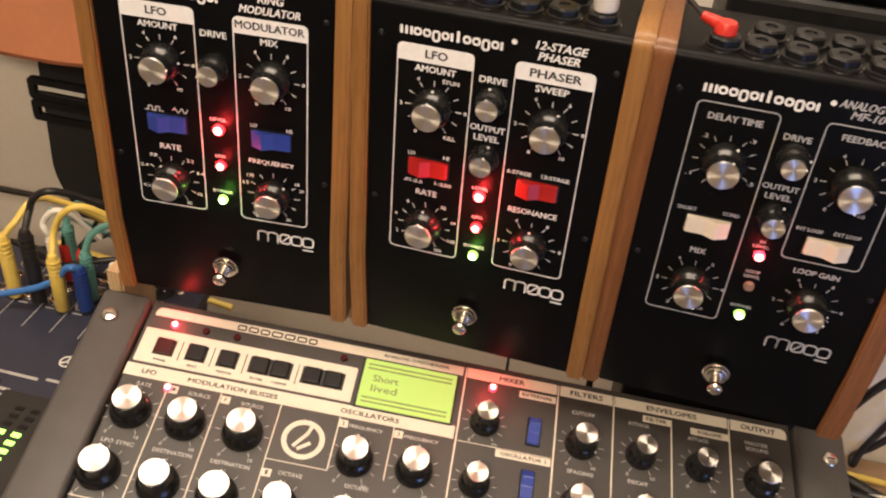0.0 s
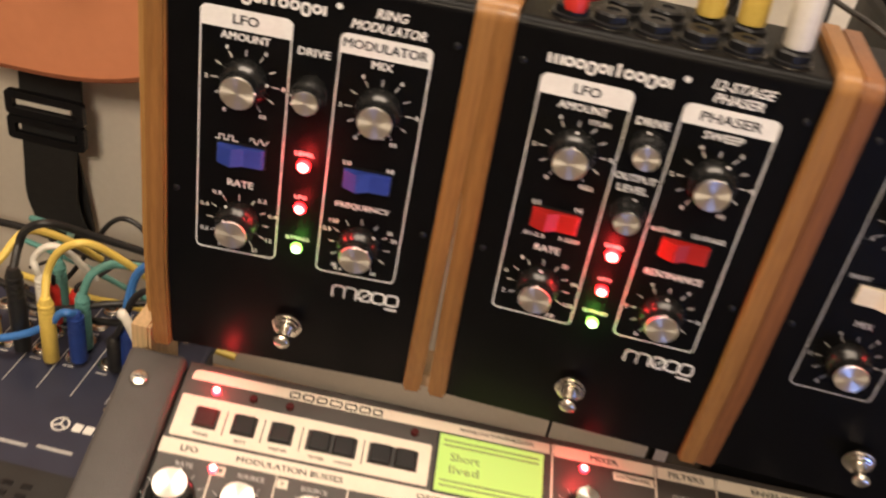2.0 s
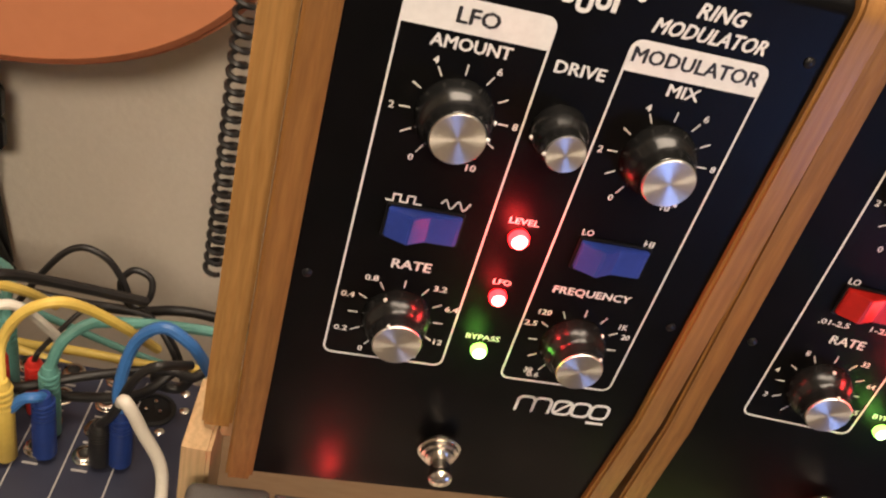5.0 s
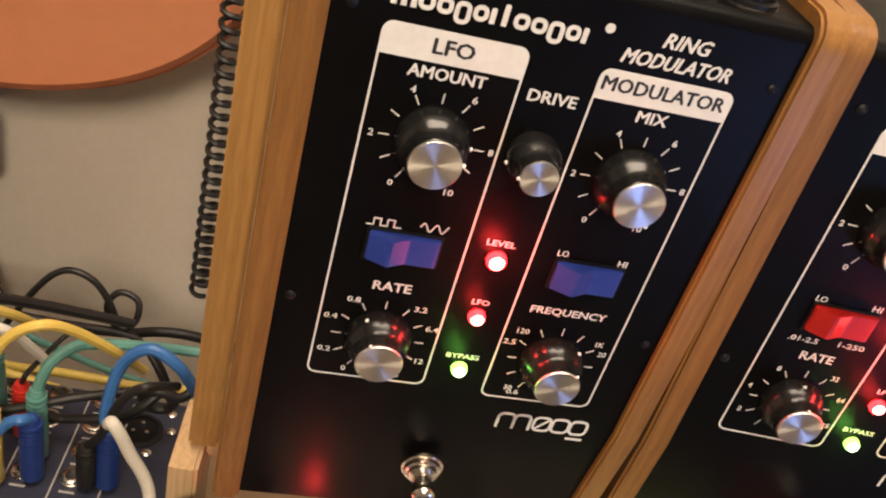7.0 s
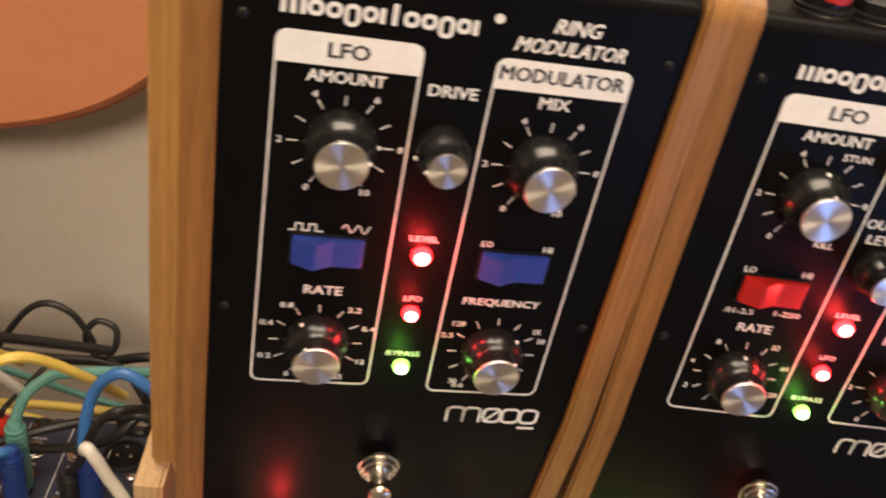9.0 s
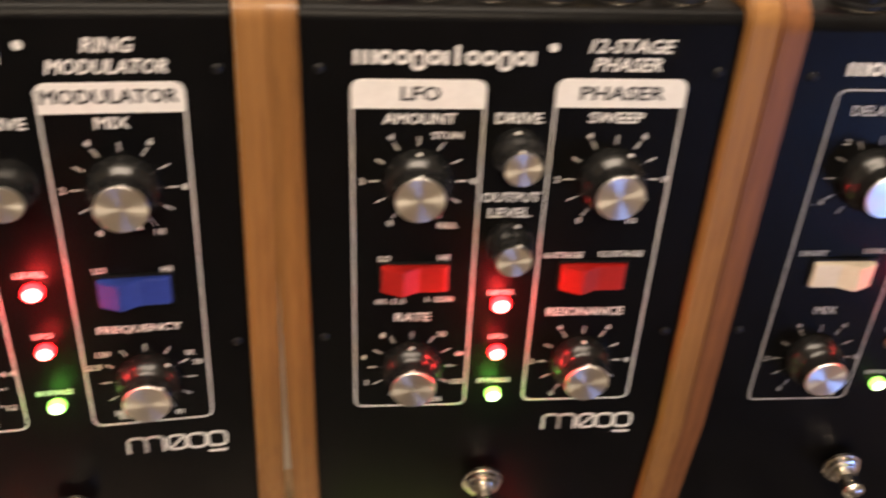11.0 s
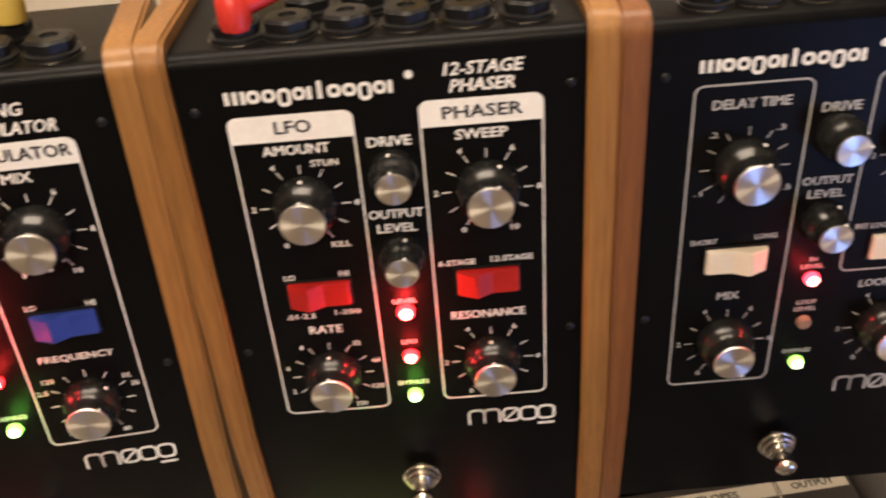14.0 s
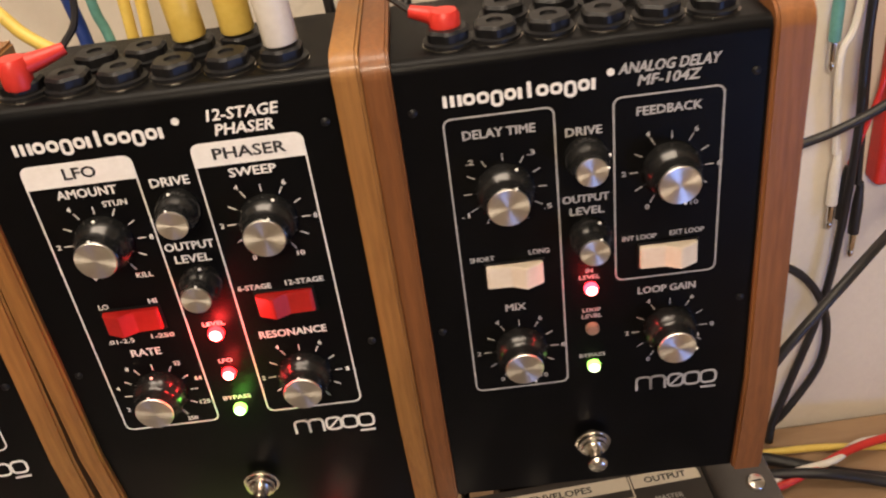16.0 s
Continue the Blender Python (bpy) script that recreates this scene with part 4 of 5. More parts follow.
# plugs standing in the console's jacks, with their cords
def console_plug(x, y, h, r, mat, label, cord_pts, cord_r, cord_mat):
    ob = empty("patch_cable", pose(x, y, MIX_Z + 0.0035), label, "cable", "patch cables in the console")
    body = part("plug", lathe([(r * 0.86, 0), (r, 0.001), (r, h * 0.62), (r * 0.92, h * 0.66), (r * 0.80, h * 0.95), (r * 0.6, h)], 18), mat, ob, "", None, True)
    for k in range(4):
        part("grip_ring", lathe([(r * 0.96, h * (0.66 + 0.07 * k)), (r * 1.0, h * (0.68 + 0.07 * k)), (r * 0.94, h * (0.70 + 0.07 * k))], 16), mat, body)
    off = Vector((x, y, MIX_Z + 0.0035))
    part("cord", tube([Vector((0, 0, h * 0.96))] + [Vector(q) - off for q in cord_pts], cord_r, 9, 6), cord_mat, ob, "", None, True)
    return ob


console_plug(-0.3470, 0.0880, 0.056, 0.0056, YELLOW_PVC, "yellow patch cable plugged into the console", [(-0.351, 0.100, -0.056), (-0.342, 0.103, -0.037), (-0.327, 0.106, -0.028), (-0.315, 0.116, -0.038), (-0.300, 0.13, -0.060), (-0.29, 0.16, -0.10)], 0.0028, YELLOW_PVC)
console_plug(-0.3930, 0.0920, 0.062, 0.0058, YELLOW_PVC, "yellow patch cable plugged into the console", [(-0.384, 0.10, -0.052), (-0.376, 0.12, -0.040), (-0.36, 0.14, -0.055), (-0.35, 0.17, -0.09)], 0.0028, YELLOW_PVC)
console_plug(-0.3640, 0.1120, 0.056, 0.0048, WHITE_PVC, "white patch cable plugged into the console", [(-0.366, 0.110, -0.062), (-0.367, 0.112, -0.055), (-0.357, 0.114, -0.044), (-0.347, 0.120, -0.050), (-0.338, 0.14, -0.085)], 0.0027, WHITE_PVC)
console_plug(-0.3710, 0.0920, 0.072, 0.0062, BLACK_PVC, "black cable with a thick plug in the console", [(-0.376, 0.108, -0.046), (-0.371, 0.112, -0.033), (-0.356, 0.116, -0.026), (-0.340, 0.14, -0.046), (-0.30, 0.17, -0.075)], 0.0030, BLACK_PVC)
console_plug(-0.3295, 0.0940, 0.044, 0.0060, NAVY_PVC, "blue patch cable plugged into the console", [(-0.332, 0.089, -0.077), (-0.338, 0.089, -0.080), (-0.346, 0.088, -0.090), (-0.366, 0.084, -0.103), (-0.407, 0.07, -0.112), (-0.47, 0.03, -0.112)], 0.0028, BLUE_PVC)
console_plug(-0.3315, 0.1080, 0.050, 0.0054, TEAL_PVC, "teal patch cable plugged into the console", [(-0.3265, 0.113, -0.060), (-0.318, 0.122, -0.055), (-0.310, 0.130, -0.058), (-0.289, 0.14, -0.063), (-0.262, 0.15, -0.070), (-0.21, 0.16, -0.078)], 0.0030, TEAL_PVC)
console_plug(-0.3620, 0.1320, 0.054, 0.0054, TEAL_PVC, "teal patch cable plugged into the console", [(-0.364, 0.14, -0.06), (-0.374, 0.17, -0.075), (-0.40, 0.21, -0.10), (-0.45, 0.24, -0.12)], 0.0030, TEAL_PVC)
console_plug(-0.3440, 0.1210, 0.039, 0.0048, RED_PVC, "thin black cable with a red plug in the console", [(-0.3412, 0.121, -0.078), (-0.342, 0.150, -0.091), (-0.335, 0.17, -0.090), (-0.326, 0.18, -0.093), (-0.299, 0.18, -0.096), (-0.285, 0.18, -0.113), (-0.277, 0.18, -0.135)], 0.0015, BLACK_PVC)
console_plug(-0.3640, 0.1260, 0.036, 0.0048, RED_PVC, "thin black cable with a red plug in the console", [(-0.364, 0.128, -0.080), (-0.372, 0.15, -0.095), (-0.395, 0.18, -0.11), (-0.43, 0.20, -0.14)], 0.0015, BLACK_PVC)
console_plug(-0.2915, 0.0960, 0.040, 0.0060, NAVY_PVC, "blue patch cable plugged into the console", [(-0.2945, 0.100, -0.073), (-0.289, 0.105, -0.045), (-0.276, 0.105, -0.031), (-0.263, 0.105, -0.038), (-0.257, 0.110, -0.052), (-0.25, 0.13, -0.09)], 0.0031, BLUE_PVC)
console_plug(-0.3015, 0.0940, 0.030, 0.0056, BLACK_PVC, "black cable plugged into the console", [(-0.294, 0.09, -0.080), (-0.286, 0.09, -0.057), (-0.279, 0.09, -0.046), (-0.271, 0.092, -0.043), (-0.262, 0.11, -0.058)], 0.0024, BLACK_PVC)

cord([(-0.60, 0.26, -0.15), (-0.45, 0.24, -0.132), (-0.392, 0.22, -0.128), (-0.358, 0.22, -0.131), (-0.318, 0.22, -0.129), (-0.295, 0.22, -0.123), (-0.272, 0.22, -0.122), (-0.225, 0.21, -0.12)], 0.0034, BLACK_PVC, "dark multicore cable running along the wall")
cord([(-0.430, 0.19, -0.18), (-0.400, 0.2, -0.145), (-0.384, 0.2, -0.121), (-0.368, 0.2, -0.093), (-0.355, 0.2, -0.075), (-0.343, 0.2, -0.069), (-0.330, 0.2, -0.075), (-0.321, 0.2, -0.090), (-0.314, 0.197, -0.104), (-0.306, 0.2, -0.100), (-0.306, 0.205, -0.088), (-0.317, 0.206, -0.084), (-0.324, 0.204, -0.094), (-0.318, 0.2, -0.106), (-0.302, 0.2, -0.116), (-0.285, 0.19, -0.135), (-0.272, 0.19, -0.18)], 0.0021, BLACK_PVC, "black cable looped and knotted behind the console")
cord([(-0.46, 0.23, -0.176), (-0.394, 0.22, -0.175), (-0.364, 0.22, -0.174), (-0.338, 0.22, -0.174), (-0.307, 0.22, -0.175), (-0.284, 0.22, -0.172), (-0.235, 0.22, -0.168)], 0.0032, YELLOW_PVC, "yellow patch cable lying along the wall")
cord([(-0.393, 0.2, -0.160), (-0.365, 0.2, -0.166), (-0.349, 0.2, -0.170), (-0.332, 0.2, -0.174), (-0.304, 0.2, -0.177), (-0.25, 0.2, -0.185)], 0.0032, YELLOW_PVC, "yellow patch cable lying behind the console")
cord([(-0.42, 0.155, -0.122), (-0.365, 0.125, -0.110), (-0.344, 0.12, -0.108), (-0.316, 0.12, -0.105), (-0.291, 0.12, -0.097), (-0.281, 0.122, -0.089), (-0.273, 0.128, -0.083), (-0.266, 0.132, -0.090), (-0.271, 0.134, -0.101), (-0.281, 0.132, -0.099), (-0.283, 0.128, -0.088), (-0.274, 0.126, -0.080), (-0.262, 0.13, -0.086), (-0.25, 0.15, -0.08)], 0.0028, BLACK_PVC, "black cable coiled behind the console")
cord([(-0.2875, 0.080, -0.060), (-0.2850, 0.076, -0.0545), (-0.281, 0.075, -0.060), (-0.276, 0.075, -0.072), (-0.265, 0.073, -0.096), (-0.262, 0.060, -0.1225)], 0.0032, WHITE_PVC, "cream white cord lying over the console edge")
cord([(-0.52, 0.10, -0.11), (-0.401, 0.105, -0.078), (-0.376, 0.10, -0.088), (-0.350, 0.105, -0.091), (-0.316, 0.115, -0.084), (-0.285, 0.13, -0.086)], 0.0026, BLACK_PVC, "black cable crossing over the patch plugs")
for pts, mat, label in (([(-0.50, 0.19, -0.19), (-0.43, 0.20, -0.185), (-0.36, 0.19, -0.186), (-0.28, 0.20, -0.19)], WHITE_PVC, "white cord on the desk by the wall"),
                        ([(-0.46, 0.24, -0.145), (-0.40, 0.23, -0.15), (-0.33, 0.24, -0.185), (-0.27, 0.24, -0.20)], TEAL_PVC, "teal cord on the desk by the wall")):
    cord(pts, 0.0026, mat, label)

# ---- guitar hanging on the wall, with its strap ----
GX, GZ, GR = -0.443, 0.217, 0.197
guitar = empty("guitar", pose(GX, 0.2545, GZ), "tan lacquered guitar body hanging on the wall", "guitar")
outline = []
for k in range(96):
    a = 2 * math.pi * k / 96
    c, s = math.cos(a), math.sin(a)
    waist = 1.0 - 0.16 * max(0.0, s) ** 2
    outline.append((math.copysign(abs(c) ** 0.8, c) * GR * 1.06 * waist, math.copysign(abs(s) ** 0.8, s) * GR * waist))
bm = add_plate(bmesh.new(), outline, -0.0800, 0.024)
bmesh.ops.recalc_face_normals(bm, faces=bm.faces)
rim = [e for e in bm.edges if abs(e.verts[0].co.z - e.verts[1].co.z) < 1e-6 and len(e.link_faces) == 2 and e.calc_face_angle(0) > 1]
bmesh.ops.bevel(bm, geom=rim, offset=0.006, segments=3, affect="EDGES")
part("body", bm, GUITAR, guitar, "", FRONT, True)
part("binding", add_ring(bmesh.new(), [(x * 0.985, y * 0.985) for x, y in outline], [(x * 0.97, y * 0.97) for x, y in outline], 0.0235, 0.0244), material("dark_binding", (0.22, 0.07, 0.03), 0.4), guitar, "", FRONT)
bm = bmesh.new()
for a, b in (((-0.046, -0.138), (-0.034, -0.128)), ((-0.030, -0.139), (-0.022, -0.122)), ((-0.016, -0.139), (-0.014, -0.120)), ((-0.004, -0.137), (-0.010, -0.120))):
    stroke(bm, [a, b], 0.003, 0.0238, 0.0250)
part("bridge_marks", bm, BLACK_PLASTIC, guitar, "dark inlay strokes", FRONT)
part("control_knob", lathe([(0.011, 0.0238), (0.010, 0.038), (0.008, 0.040), (0.0001, 0.0402)], 20), BLACK_PLASTIC, guitar, "black control knob", FRONT @ Matrix.Translation((0.060, -0.090, 0)), True)
part("strap_button", lathe([(0.0075, 0), (0.0075, 0.004), (0.004, 0.006), (0.004, 0.012)], 16), CREAM_PLASTIC, guitar, "white strap button", pose(-0.026, 0.050, -GR - 0.006), True)

strap = empty("guitar_strap", pose(-0.462, 0.306, -0.004), "black woven guitar strap with plastic slider buckles", "strap")


def ribbon(pts, width, thick):
    """A band hanging along points in x, z (y stays), of that width."""
    bm = bmesh.new()
    line = smooth_line(pts, 5)
    rows = []
    for q in line:
        rows.append([bm.verts.new((q.x + sx * width / 2, q.y + sy * thick / 2, q.z)) for sx, sy in ((-1, -1), (1, -1), (1, 1), (-1, 1))])
    for a, b in zip(rows, rows[1:]):
        for n in range(4):
            bm.faces.new((a[n], a[(n + 1) % 4], b[(n + 1) % 4], b[n]))
    bm.faces.new(rows[0][::-1])
    bm.faces.new(rows[-1])
    return bm


part("band", ribbon([(0.001, 0, 0.045), (0.001, 0, 0.010), (0.0, 0, -0.03), (-0.002, 0, -0.075)], 0.057, 0.003), WEBBING, strap)
part("band", ribbon([(-0.002, -0.004, -0.060), (-0.004, -0.004, -0.10), (-0.006, -0.002, -0.14), (0.004, 0, -0.175), (0.012, 0.004, -0.198)], 0.050, 0.003), WEBBING, strap)
part("band", ribbon([(0.000, 0.012, -0.09), (0.006, 0.014, -0.14), (0.012, 0.014, -0.19)], 0.028, 0.003), WEBBING, strap)
for z in (-0.040, -0.064):
    bm = bmesh.new()
    o, i = rounded(-0.038, z - 0.0115, 0.034, z + 0.0115, 0.004), rounded(-0.031, z - 0.0045, 0.027, z + 0.0045, 0.001)
    add_ring(bm, o, i, 0.004, 0.010)
    part("slider_buckle", bm, BLACK_PLASTIC, strap, "black plastic slider buckle", FRONT)
part("tag", boxed((-0.029, -0.0052, -0.0435), (0.020, -0.0022, -0.0365), 0.0005), WHITE_PVC, strap, "grey white strap tab")

# coiled cord hanging beside the pedals
line = []
for k in range(46 * 12):
    a, s = 2 * math.pi * k / 12, k / (46 * 12)
    line.append((-0.2695 + 0.0022 * math.sin(3 * s) + 0.0046 * math.cos(a), 0.195 + 0.0046 * math.sin(a), 0.30 - 0.365 * s))
tagged(part("coiled_cord", tube(line, 0.0016, 6, 0), BLACK_PVC, None, "black coiled cord hanging down by the wall", None, True), "", "cable")

# ---- plugs in the pedals' jacks ----
TOP = 0.2283


def pedal_plug(px, x, y, mat, h, lean, pts, cord_r, cord_mat, label, dz=0.0, r=0.0062):
    ob = empty("patch_cable", pose(px + x, y, TOP + dz), label, "cable", "patch cables in the pedals")
    part("plug", lathe([(r * 0.9, 0), (r, 0.001), (r, h * 0.72), (r * 0.9, h * 0.75), (r * 0.72, h * 0.96), (r * 0.5, h)], 20), mat, ob, "", pose(0, 0, 0, lean[0], lean[1], 0), True)
    off = Vector((px + x, y, TOP + dz))
    top = pose(0, 0, 0, lean[0], lean[1], 0) @ Vector((0, 0, h * 0.97))
    part("cord", tube([top] + [Vector(q) - off for q in pts], cord_r, 9, 6), cord_mat, ob, "", None, True)
    return ob


def right_angle_plug(px, x, y, pts, dz=0.0, way=1):
    """A red banana-style plug with a bent grip."""
    ob = empty("patch_cable", pose(px + x, y, TOP - 0.004 + dz), "thin black cable with a bent red plug in a pedal jack", "cable", "patch cables in the pedals")
    bm = lathe([(0.0050, 0), (0.0054, 0.001), (0.0054, 0.0090), (0.0044, 0.0108), (0.0001, 0.0109)], 18)
    part("plug", bm, RED_PVC, ob, "", None, True)
    part("grip", tube([(0, 0, 0.0068), (0.009 * abs(way) ** 2 * (1 if way > 0 else -1), 0.004, 0.0080), (0.0165 * way, 0.007, 0.0096)], lambda s: 0.0042 - 0.0020 * s, 12, 5), RED_PVC, ob, "", None, True)
    off = Vector((px + x, y, TOP - 0.004 + dz))
    part("cord", tube([Vector((0.0155 * way, 0.0065, 0.0096))] + [Vector(q) - off for q in pts], 0.0013, 7, 6), BLACK_PVC, ob, "", None, True)


right_angle_plug(0.0, -0.044, 0.0150, [(-0.022, 0.026, 0.243), (-0.0215, 0.03, 0.262), (-0.026, 0.034, 0.30), (-0.03, 0.05, 0.34), (-0.03, 0.2, 0.42), (-0.03, 0.334, 0.44)])
right_angle_plug(0.1494, -0.0445, 0.0135, [(0.084, 0.030, 0.236), (0.074, 0.045, 0.238), (0.06, 0.08, 0.236), (0.04, 0.12, 0.22), (0.03, 0.16, 0.1), (0.02, 0.18, -0.1), (0.02, 0.18, -0.316)], -0.003, -0.7)
pedal_plug(0, 0.0135, 0.0330, YELLOW_PVC, 0.060, (-3, -5), [(0.003, 0.04, 0.31), (-0.01, 0.06, 0.35), (-0.01, 0.2, 0.42), (-0.01, 0.334, 0.44)], 0.0030, YELLOW_PVC, "yellow patch cable standing in a pedal jack")
pedal_plug(0, 0.0310, 0.0330, YELLOW_PVC, 0.060, (-2, -3), [(0.026, 0.04, 0.31), (0.02, 0.06, 0.35), (0.02, 0.2, 0.42), (0.02, 0.334, 0.44)], 0.0030, YELLOW_PVC, "yellow patch cable standing in a pedal jack")
pedal_plug(0, 0.0480, 0.0135, WHITE_PVC, 0.060, (-2, -4), [(0.042, 0.03, 0.31), (0.035, 0.05, 0.35), (0.035, 0.2, 0.42), (0.035, 0.334, 0.44)], 0.0030, WHITE_PVC, "white patch cable standing in a pedal jack")
pedal_plug(-0.149, 0.0310, 0.0300, YELLOW_PVC, 0.055, (-4, 6), [(-0.108, 0.05, 0.30), (-0.10, 0.08, 0.34), (-0.10, 0.2, 0.42), (-0.10, 0.334, 0.44)], 0.0030, YELLOW_PVC, "yellow patch cable standing in a pedal jack", 0.0)
for pts, r, mat, label in (([(-0.20, 0.334, 0.44), (-0.20, 0.28, 0.40), (-0.20, 0.22, 0.30), (-0.126, 0.2, 0.21), (-0.104, 0.19, 0.189), (-0.06, 0.17, 0.168), (-0.03, 0.16, 0.14)], 0.0036, YELLOW_PVC, "yellow patch cable sloping down behind the pedals"),
                           ([(-0.098, 0.334, 0.44), (-0.098, 0.28, 0.40), (-0.098, 0.21, 0.30), (-0.084, 0.2, 0.21), (-0.081, 0.2, 0.182), (-0.075, 0.19, 0.12)], 0.0036, NAVY_PVC, "dark blue cable hanging behind the pedals"),
                           ([(-0.075, 0.334, 0.44), (-0.075, 0.28, 0.40), (-0.075, 0.21, 0.30), (-0.072, 0.2, 0.208), (-0.068, 0.2, 0.180), (-0.06, 0.19, 0.12)], 0.0028, TEAL_PVC, "teal cable hanging behind the pedals"),
                           ([(-0.056, 0.334, 0.44), (-0.056, 0.28, 0.40), (-0.056, 0.21, 0.30), (-0.055, 0.2, 0.205), (-0.057, 0.2, 0.16), (-0.06, 0.19, 0.10)], 0.0032, YELLOW_PVC, "yellow cable hanging behind the pedals"),
                           ([(-0.046, 0.334, 0.44), (-0.046, 0.28, 0.40), (-0.046, 0.21, 0.30), (-0.046, 0.2, 0.204), (-0.049, 0.2, 0.16), (-0.052, 0.19, 0.10)], 0.0032, YELLOW_PVC, "yellow cable hanging behind the pedals"),
                           ([(0.03, 0.334, 0.44), (0.03, 0.28, 0.40), (0.03, 0.21, 0.30), (0.05, 0.2, 0.21), (0.055, 0.19, 0.15)], 0.0030, BLACK_PVC, "black cable hanging behind the pedals"),
                           ([(0.07, 0.334, 0.44), (0.07, 0.28, 0.40), (0.07, 0.21, 0.30), (0.066, 0.2, 0.21), (0.06, 0.19, 0.14)], 0.0026, TEAL_PVC, "teal cable hanging behind the pedals"),
                           ([(0.08, 0.334, 0.44), (0.08, 0.28, 0.40), (0.08, 0.21, 0.28), (0.095, 0.17, 0.23), (0.09, 0.14, 0.10), (0.09, 0.14, -0.316)], 0.0028, BLACK_PVC, "black cable hanging behind the pedals")):
    cord(pts, r, mat, label, "cable", "cables behind the pedals")

# ---- right of the pedals: cables hung on the wall, and a red case ----
part_red = empty("red_case", pose(0.5085, 0.3235, 0.10), "flat red case hanging on the wall", "case")
part("shell", boxed((-0.062, -0.010, -0.152), (0.08, 0.0105, 0.20), 0.004, 3), RED_PVC, part_red)
part("badge", boxed((-0.020, -0.0125, -0.02), (0.03, -0.0098, 0.06), 0.001), BLACK_PLASTIC, part_red, "dark badge")
cord([(0.30, 0.30, -0.110), (0.367, 0.315, -0.115), (0.402, 0.318, -0.137), (0.424, 0.318, -0.180), (0.423, 0.315, -0.230), (0.395, 0.31, -0.278), (0.378, 0.31, -0.300), (0.377, 0.30, -0.304), (0.381, 0.305, -0.285), (0.393, 0.31, -0.251), (0.419, 0.318, -0.167), (0.426, 0.318, -0.088), (0.424, 0.31, 0.0), (0.421, 0.31, 0.065), (0.420, 0.31, 0.15), (0.420, 0.318, 0.24)], 0.0036, BLACK_PVC, "thick black cable looped on the wall")
cord([(0.30, 0.27, -0.01), (0.361, 0.29, 0.005), (0.396, 0.29, 0.016), (0.431, 0.29, 0.032), (0.50, 0.295, 0.07)], 0.0036, BLACK_PVC, "thick black cable crossing in front of the wall")


def hung_cable(pts, r, mat, sleeve, tip_at, label):
    """A patch cord hanging plug down: cord, sleeve, and a bare metal tip."""
    ob = empty("patch_cable", pose(*tip_at), label, "cable", "patch cables hung on the wall")
    off = Vector(tip_at)
    part("cord", tube([Vector(q) - off for q in pts], r, 9, 6), mat, ob, "", None, True)
    part("sleeve", lathe([(0.0020, 0.022), (0.0045, 0.024), (0.0045, 0.050), (0.0030, 0.068), (0.0022, 0.072)], 16), sleeve, ob, "", None, True)
    part("tip", lathe([(0.0008, 0), (0.0026, 0.003), (0.0030, 0.006), (0.0022, 0.0075), (0.0030, 0.009), (0.0030, 0.024)], 14), NICKEL, ob, "bare metal plug tip", None, True)


hung_cable([(0.419, 0.318, 0.22), (0.416, 0.318, 0.096), (0.407, 0.318, 0.064), (0.409, 0.318, 0.019), (0.414, 0.32, -0.020)], 0.0030, WHITE_PVC, WHITE_PVC, (0.416, 0.320, -0.090), "white patch cable hanging on the wall")
hung_cable([(0.425, 0.318, 0.22), (0.425, 0.318, 0.103), (0.429, 0.318, 0.039), (0.435, 0.319, -0.050)], 0.0028, BLACK_PVC, BLACK_PVC, (0.438, 0.320, -0.121), "black patch cable hanging on the wall")
hung_cable([(0.411, 0.316, 0.22), (0.409, 0.316, 0.15), (0.404, 0.318, 0.118)], 0.0030, TEAL_PVC, TEAL_PVC, (0.401, 0.320, 0.050), "teal patch cable hanging on the wall")
hung_cable([(0.451, 0.316, 0.12), (0.441, 0.316, 0.037), (0.430, 0.316, -0.008), (0.425, 0.317, -0.03)], 0.0022, RED_PVC, BLACK_PVC, (0.425, 0.320, -0.105), "dark red patch cable hanging on the wall")
hook = empty("wall_hook", pose(0.421, 0.335, 0.235), "black metal cable hook on the wall", "hook")
part("arm", tube([(0, 0, 0), (0, -0.03, 0), (0, -0.05, 0.004), (0, -0.055, 0.014)], 0.003, 10, 4), BLACK_PLASTIC, hook, "", None, True)
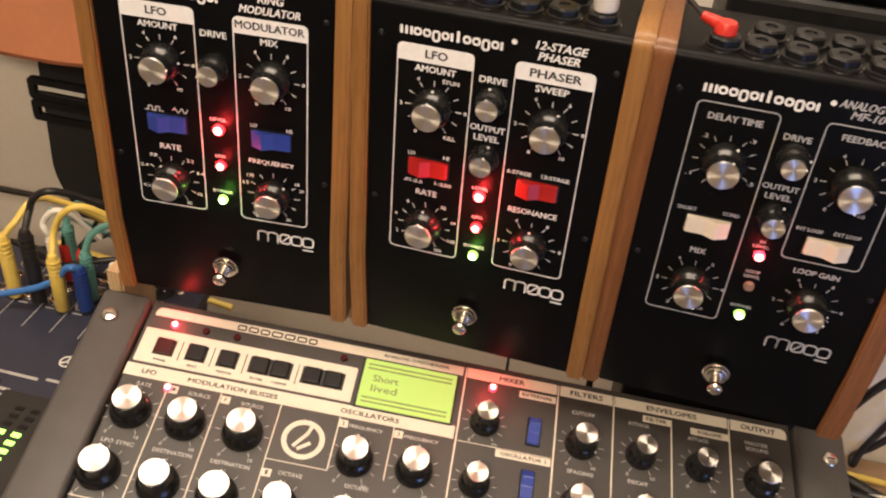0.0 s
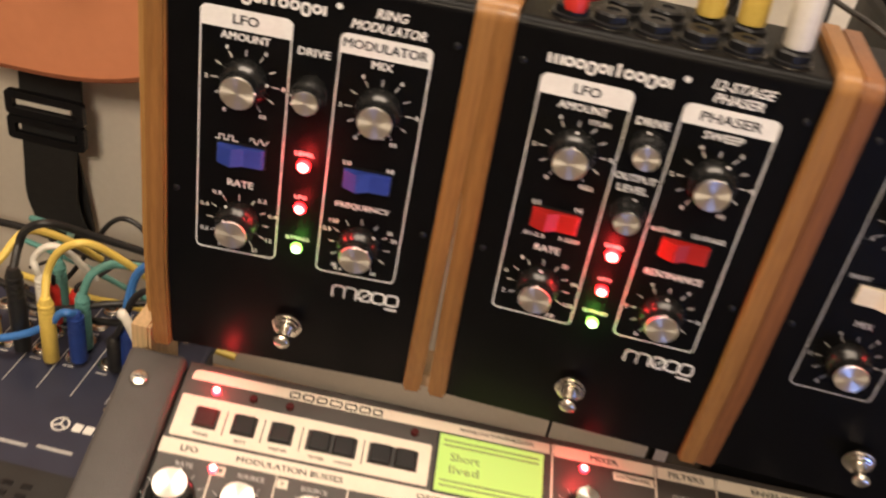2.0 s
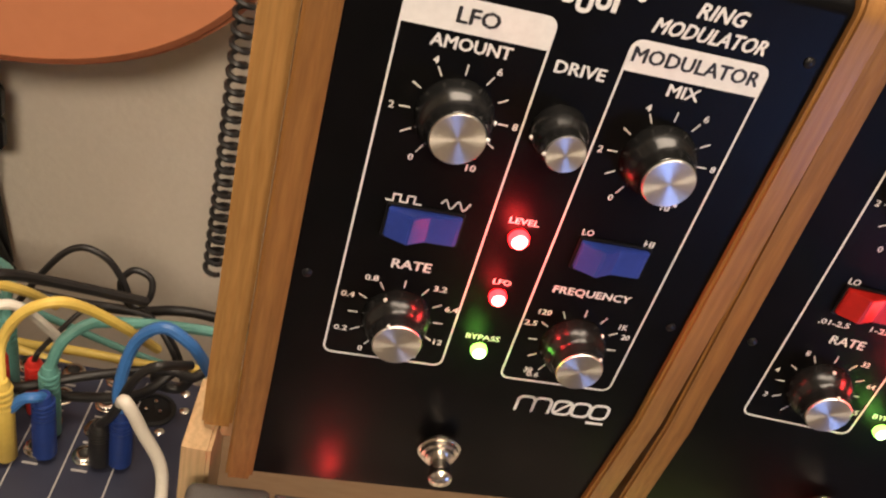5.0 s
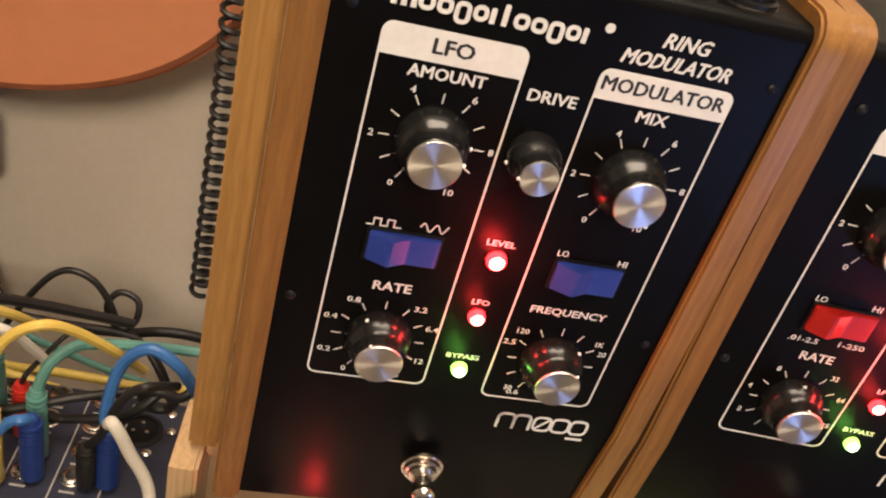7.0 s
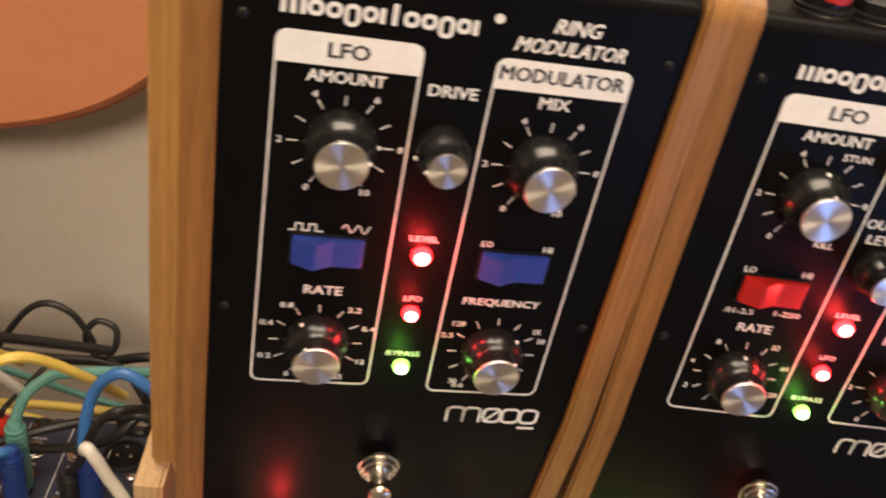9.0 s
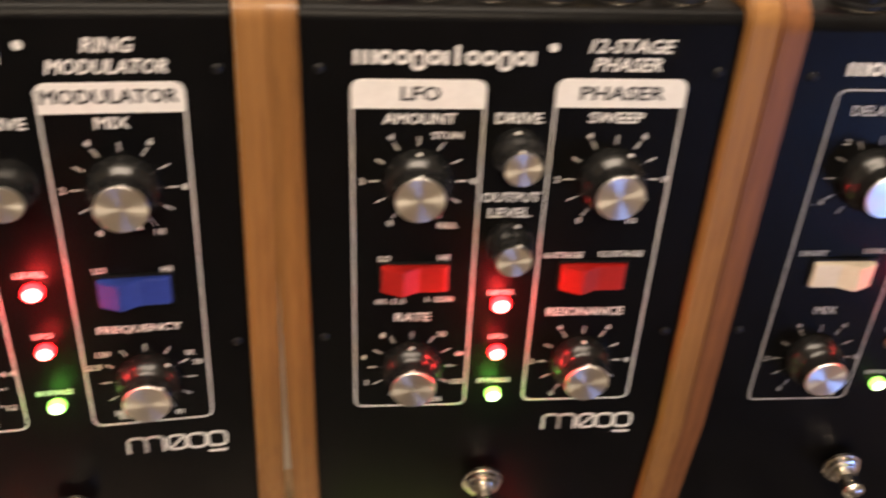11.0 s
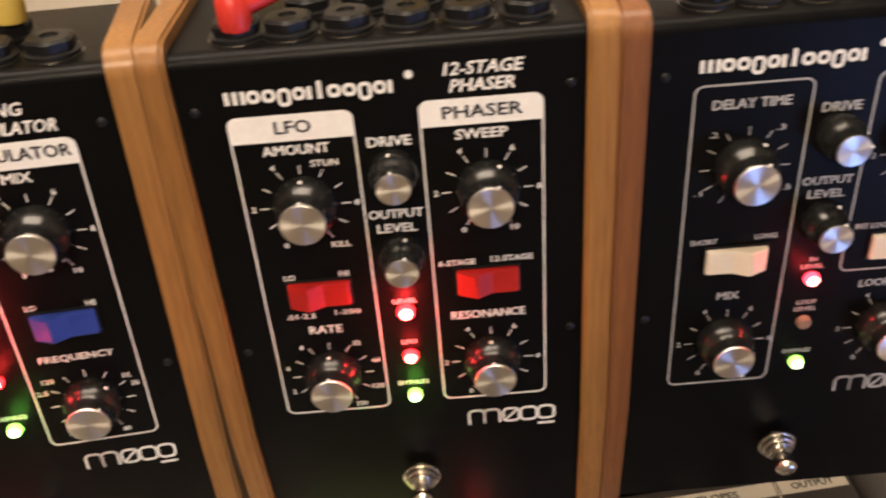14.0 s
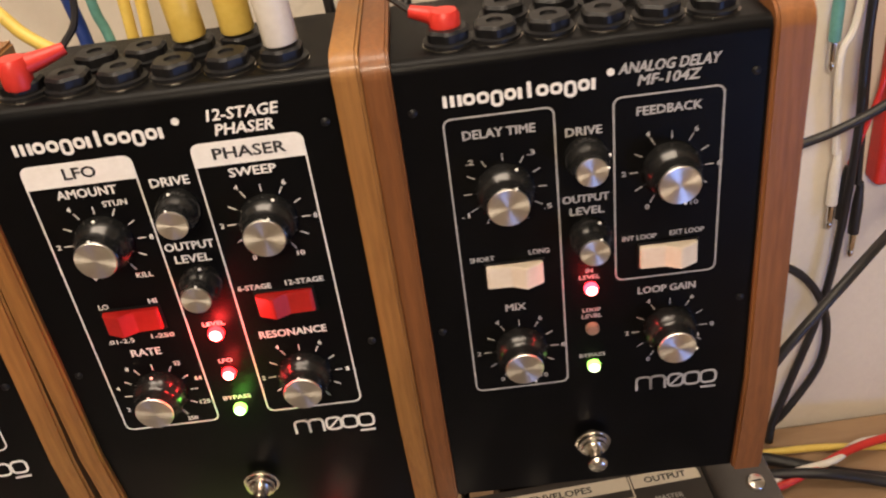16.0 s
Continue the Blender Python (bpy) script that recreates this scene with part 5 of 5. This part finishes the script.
for pts, r, mat, label in (([(0.28, 0.30, -0.30), (0.33, 0.29, -0.306), (0.368, 0.282, -0.308), (0.403, 0.268, -0.311), (0.445, 0.252, -0.314), (0.55, 0.22, -0.314)], 0.0058, BLACK_PVC, "thick black cable lying on the desk"),
                           ([(0.28, 0.27, -0.31), (0.36, 0.262, -0.306), (0.41, 0.25, -0.302), (0.46, 0.24, -0.312), (0.55, 0.20, -0.315)], 0.0048, BLACK_PVC, "thick black cable lying on the desk"),
                           ([(0.30, 0.240, -0.316), (0.362, 0.250, -0.312), (0.400, 0.258, -0.304), (0.451, 0.275, -0.300), (0.54, 0.30, -0.312)], 0.0038, RED_PVC, "red cable lying on the desk"),
                           ([(0.30, 0.225, -0.316), (0.37, 0.258, -0.308), (0.42, 0.262, -0.300), (0.46, 0.285, -0.306), (0.54, 0.29, -0.316)], 0.0034, WHITE_PVC, "white cable lying on the desk"),
                           ([(0.30, 0.30, -0.316), (0.38, 0.295, -0.314), (0.44, 0.29, -0.314), (0.55, 0.27, -0.316)], 0.0034, YELLOW_PVC, "yellow cable lying on the desk"),
                           ([(0.28, 0.19, -0.20), (0.290, 0.16, -0.118), (0.306, 0.15, -0.066), (0.36, 0.17, -0.02), (0.46, 0.25, 0.0), (0.52, 0.334, 0.01)], 0.0034, BLACK_PVC, "black cable rising beside the pedals")):
    cord(pts, r, mat, label, "cable", "cables beside the pedals")

# ---- unseen lamps and monitor, assumed as sources of the desk's light ----
lamp = empty("assumed_floor_lamp", pose(-0.15, -1.33, -0.95), "unseen floor lamp, added as a body for the front light", "lamp")
part("base", lathe([(0.14, 0), (0.14, 0.015), (0.12, 0.022), (0.012, 0.03)], 32), BLACK_PLASTIC, lamp, "", None, True)
part("pole", lathe([(0.012, 0.03), (0.012, 1.70)], 16), NICKEL, lamp, "", None, True)
part("shade", boxed((-0.20, 0.0, 1.70), (0.20, 0.05, 2.10), 0.01), CEILING, lamp, "", None)
mon = empty("monitor", pose(0.88, -0.845, -0.29), "computer monitor standing lower beside the desk", "monitor")
part("screen_back", boxed((-0.25, -0.16, -0.02), (0.25, 0.16, -0.004), 0.004), BLACK_PLASTIC, mon, "", look((0.0, 0.0, 0.0), (-0.74, 0.82, 0.40)) @ pose(0, 0, 0.02, 0, 0, 0))
part("stand", boxed((0.03, -0.06, -0.66), (0.07, -0.02, -0.02), 0.004), BLACK_PLASTIC, mon)
fixture = empty("assumed_ceiling_lamp", pose(-0.12, -0.20, 1.50), "unseen overhead lamp, lengthened to brighten the synthesizer", "lamp")
part("housing", boxed((-0.57, -0.24, -0.10), (0.57, 0.24, 0.0), 0.01), CEILING, fixture)
synth_stand = part("synthesizer_stand", boxed((-0.21, -0.24, -0.32), (0.22, 0.03, -0.20), 0.004), BLACK_PLASTIC, None, "black block stand under the synthesizer")
synth_stand["category"] = "stand"

# black box that stands in for the dark clutter behind the delay pedal
case = empty("clutter_block", pose(0.185, 0.0, -0.32), "black box standing in for dark clutter behind the delay pedal", "case")
part("shell", boxed((-0.075, 0.088, 0.0), (0.075, 0.170, 0.545), 0.006, 3), BLACK_PLASTIC, case)
part("lid", boxed((-0.073, 0.090, 0.5455), (0.073, 0.168, 0.553), 0.003), BLACK, case, "black lid")
part("handle", tube([(-0.035, 0.13, 0.552), (-0.033, 0.13, 0.566), (0.0, 0.13, 0.570), (0.033, 0.13, 0.566), (0.035, 0.13, 0.552)], 0.004, 10, 5), BLACK_PLASTIC, case, "", None, True)
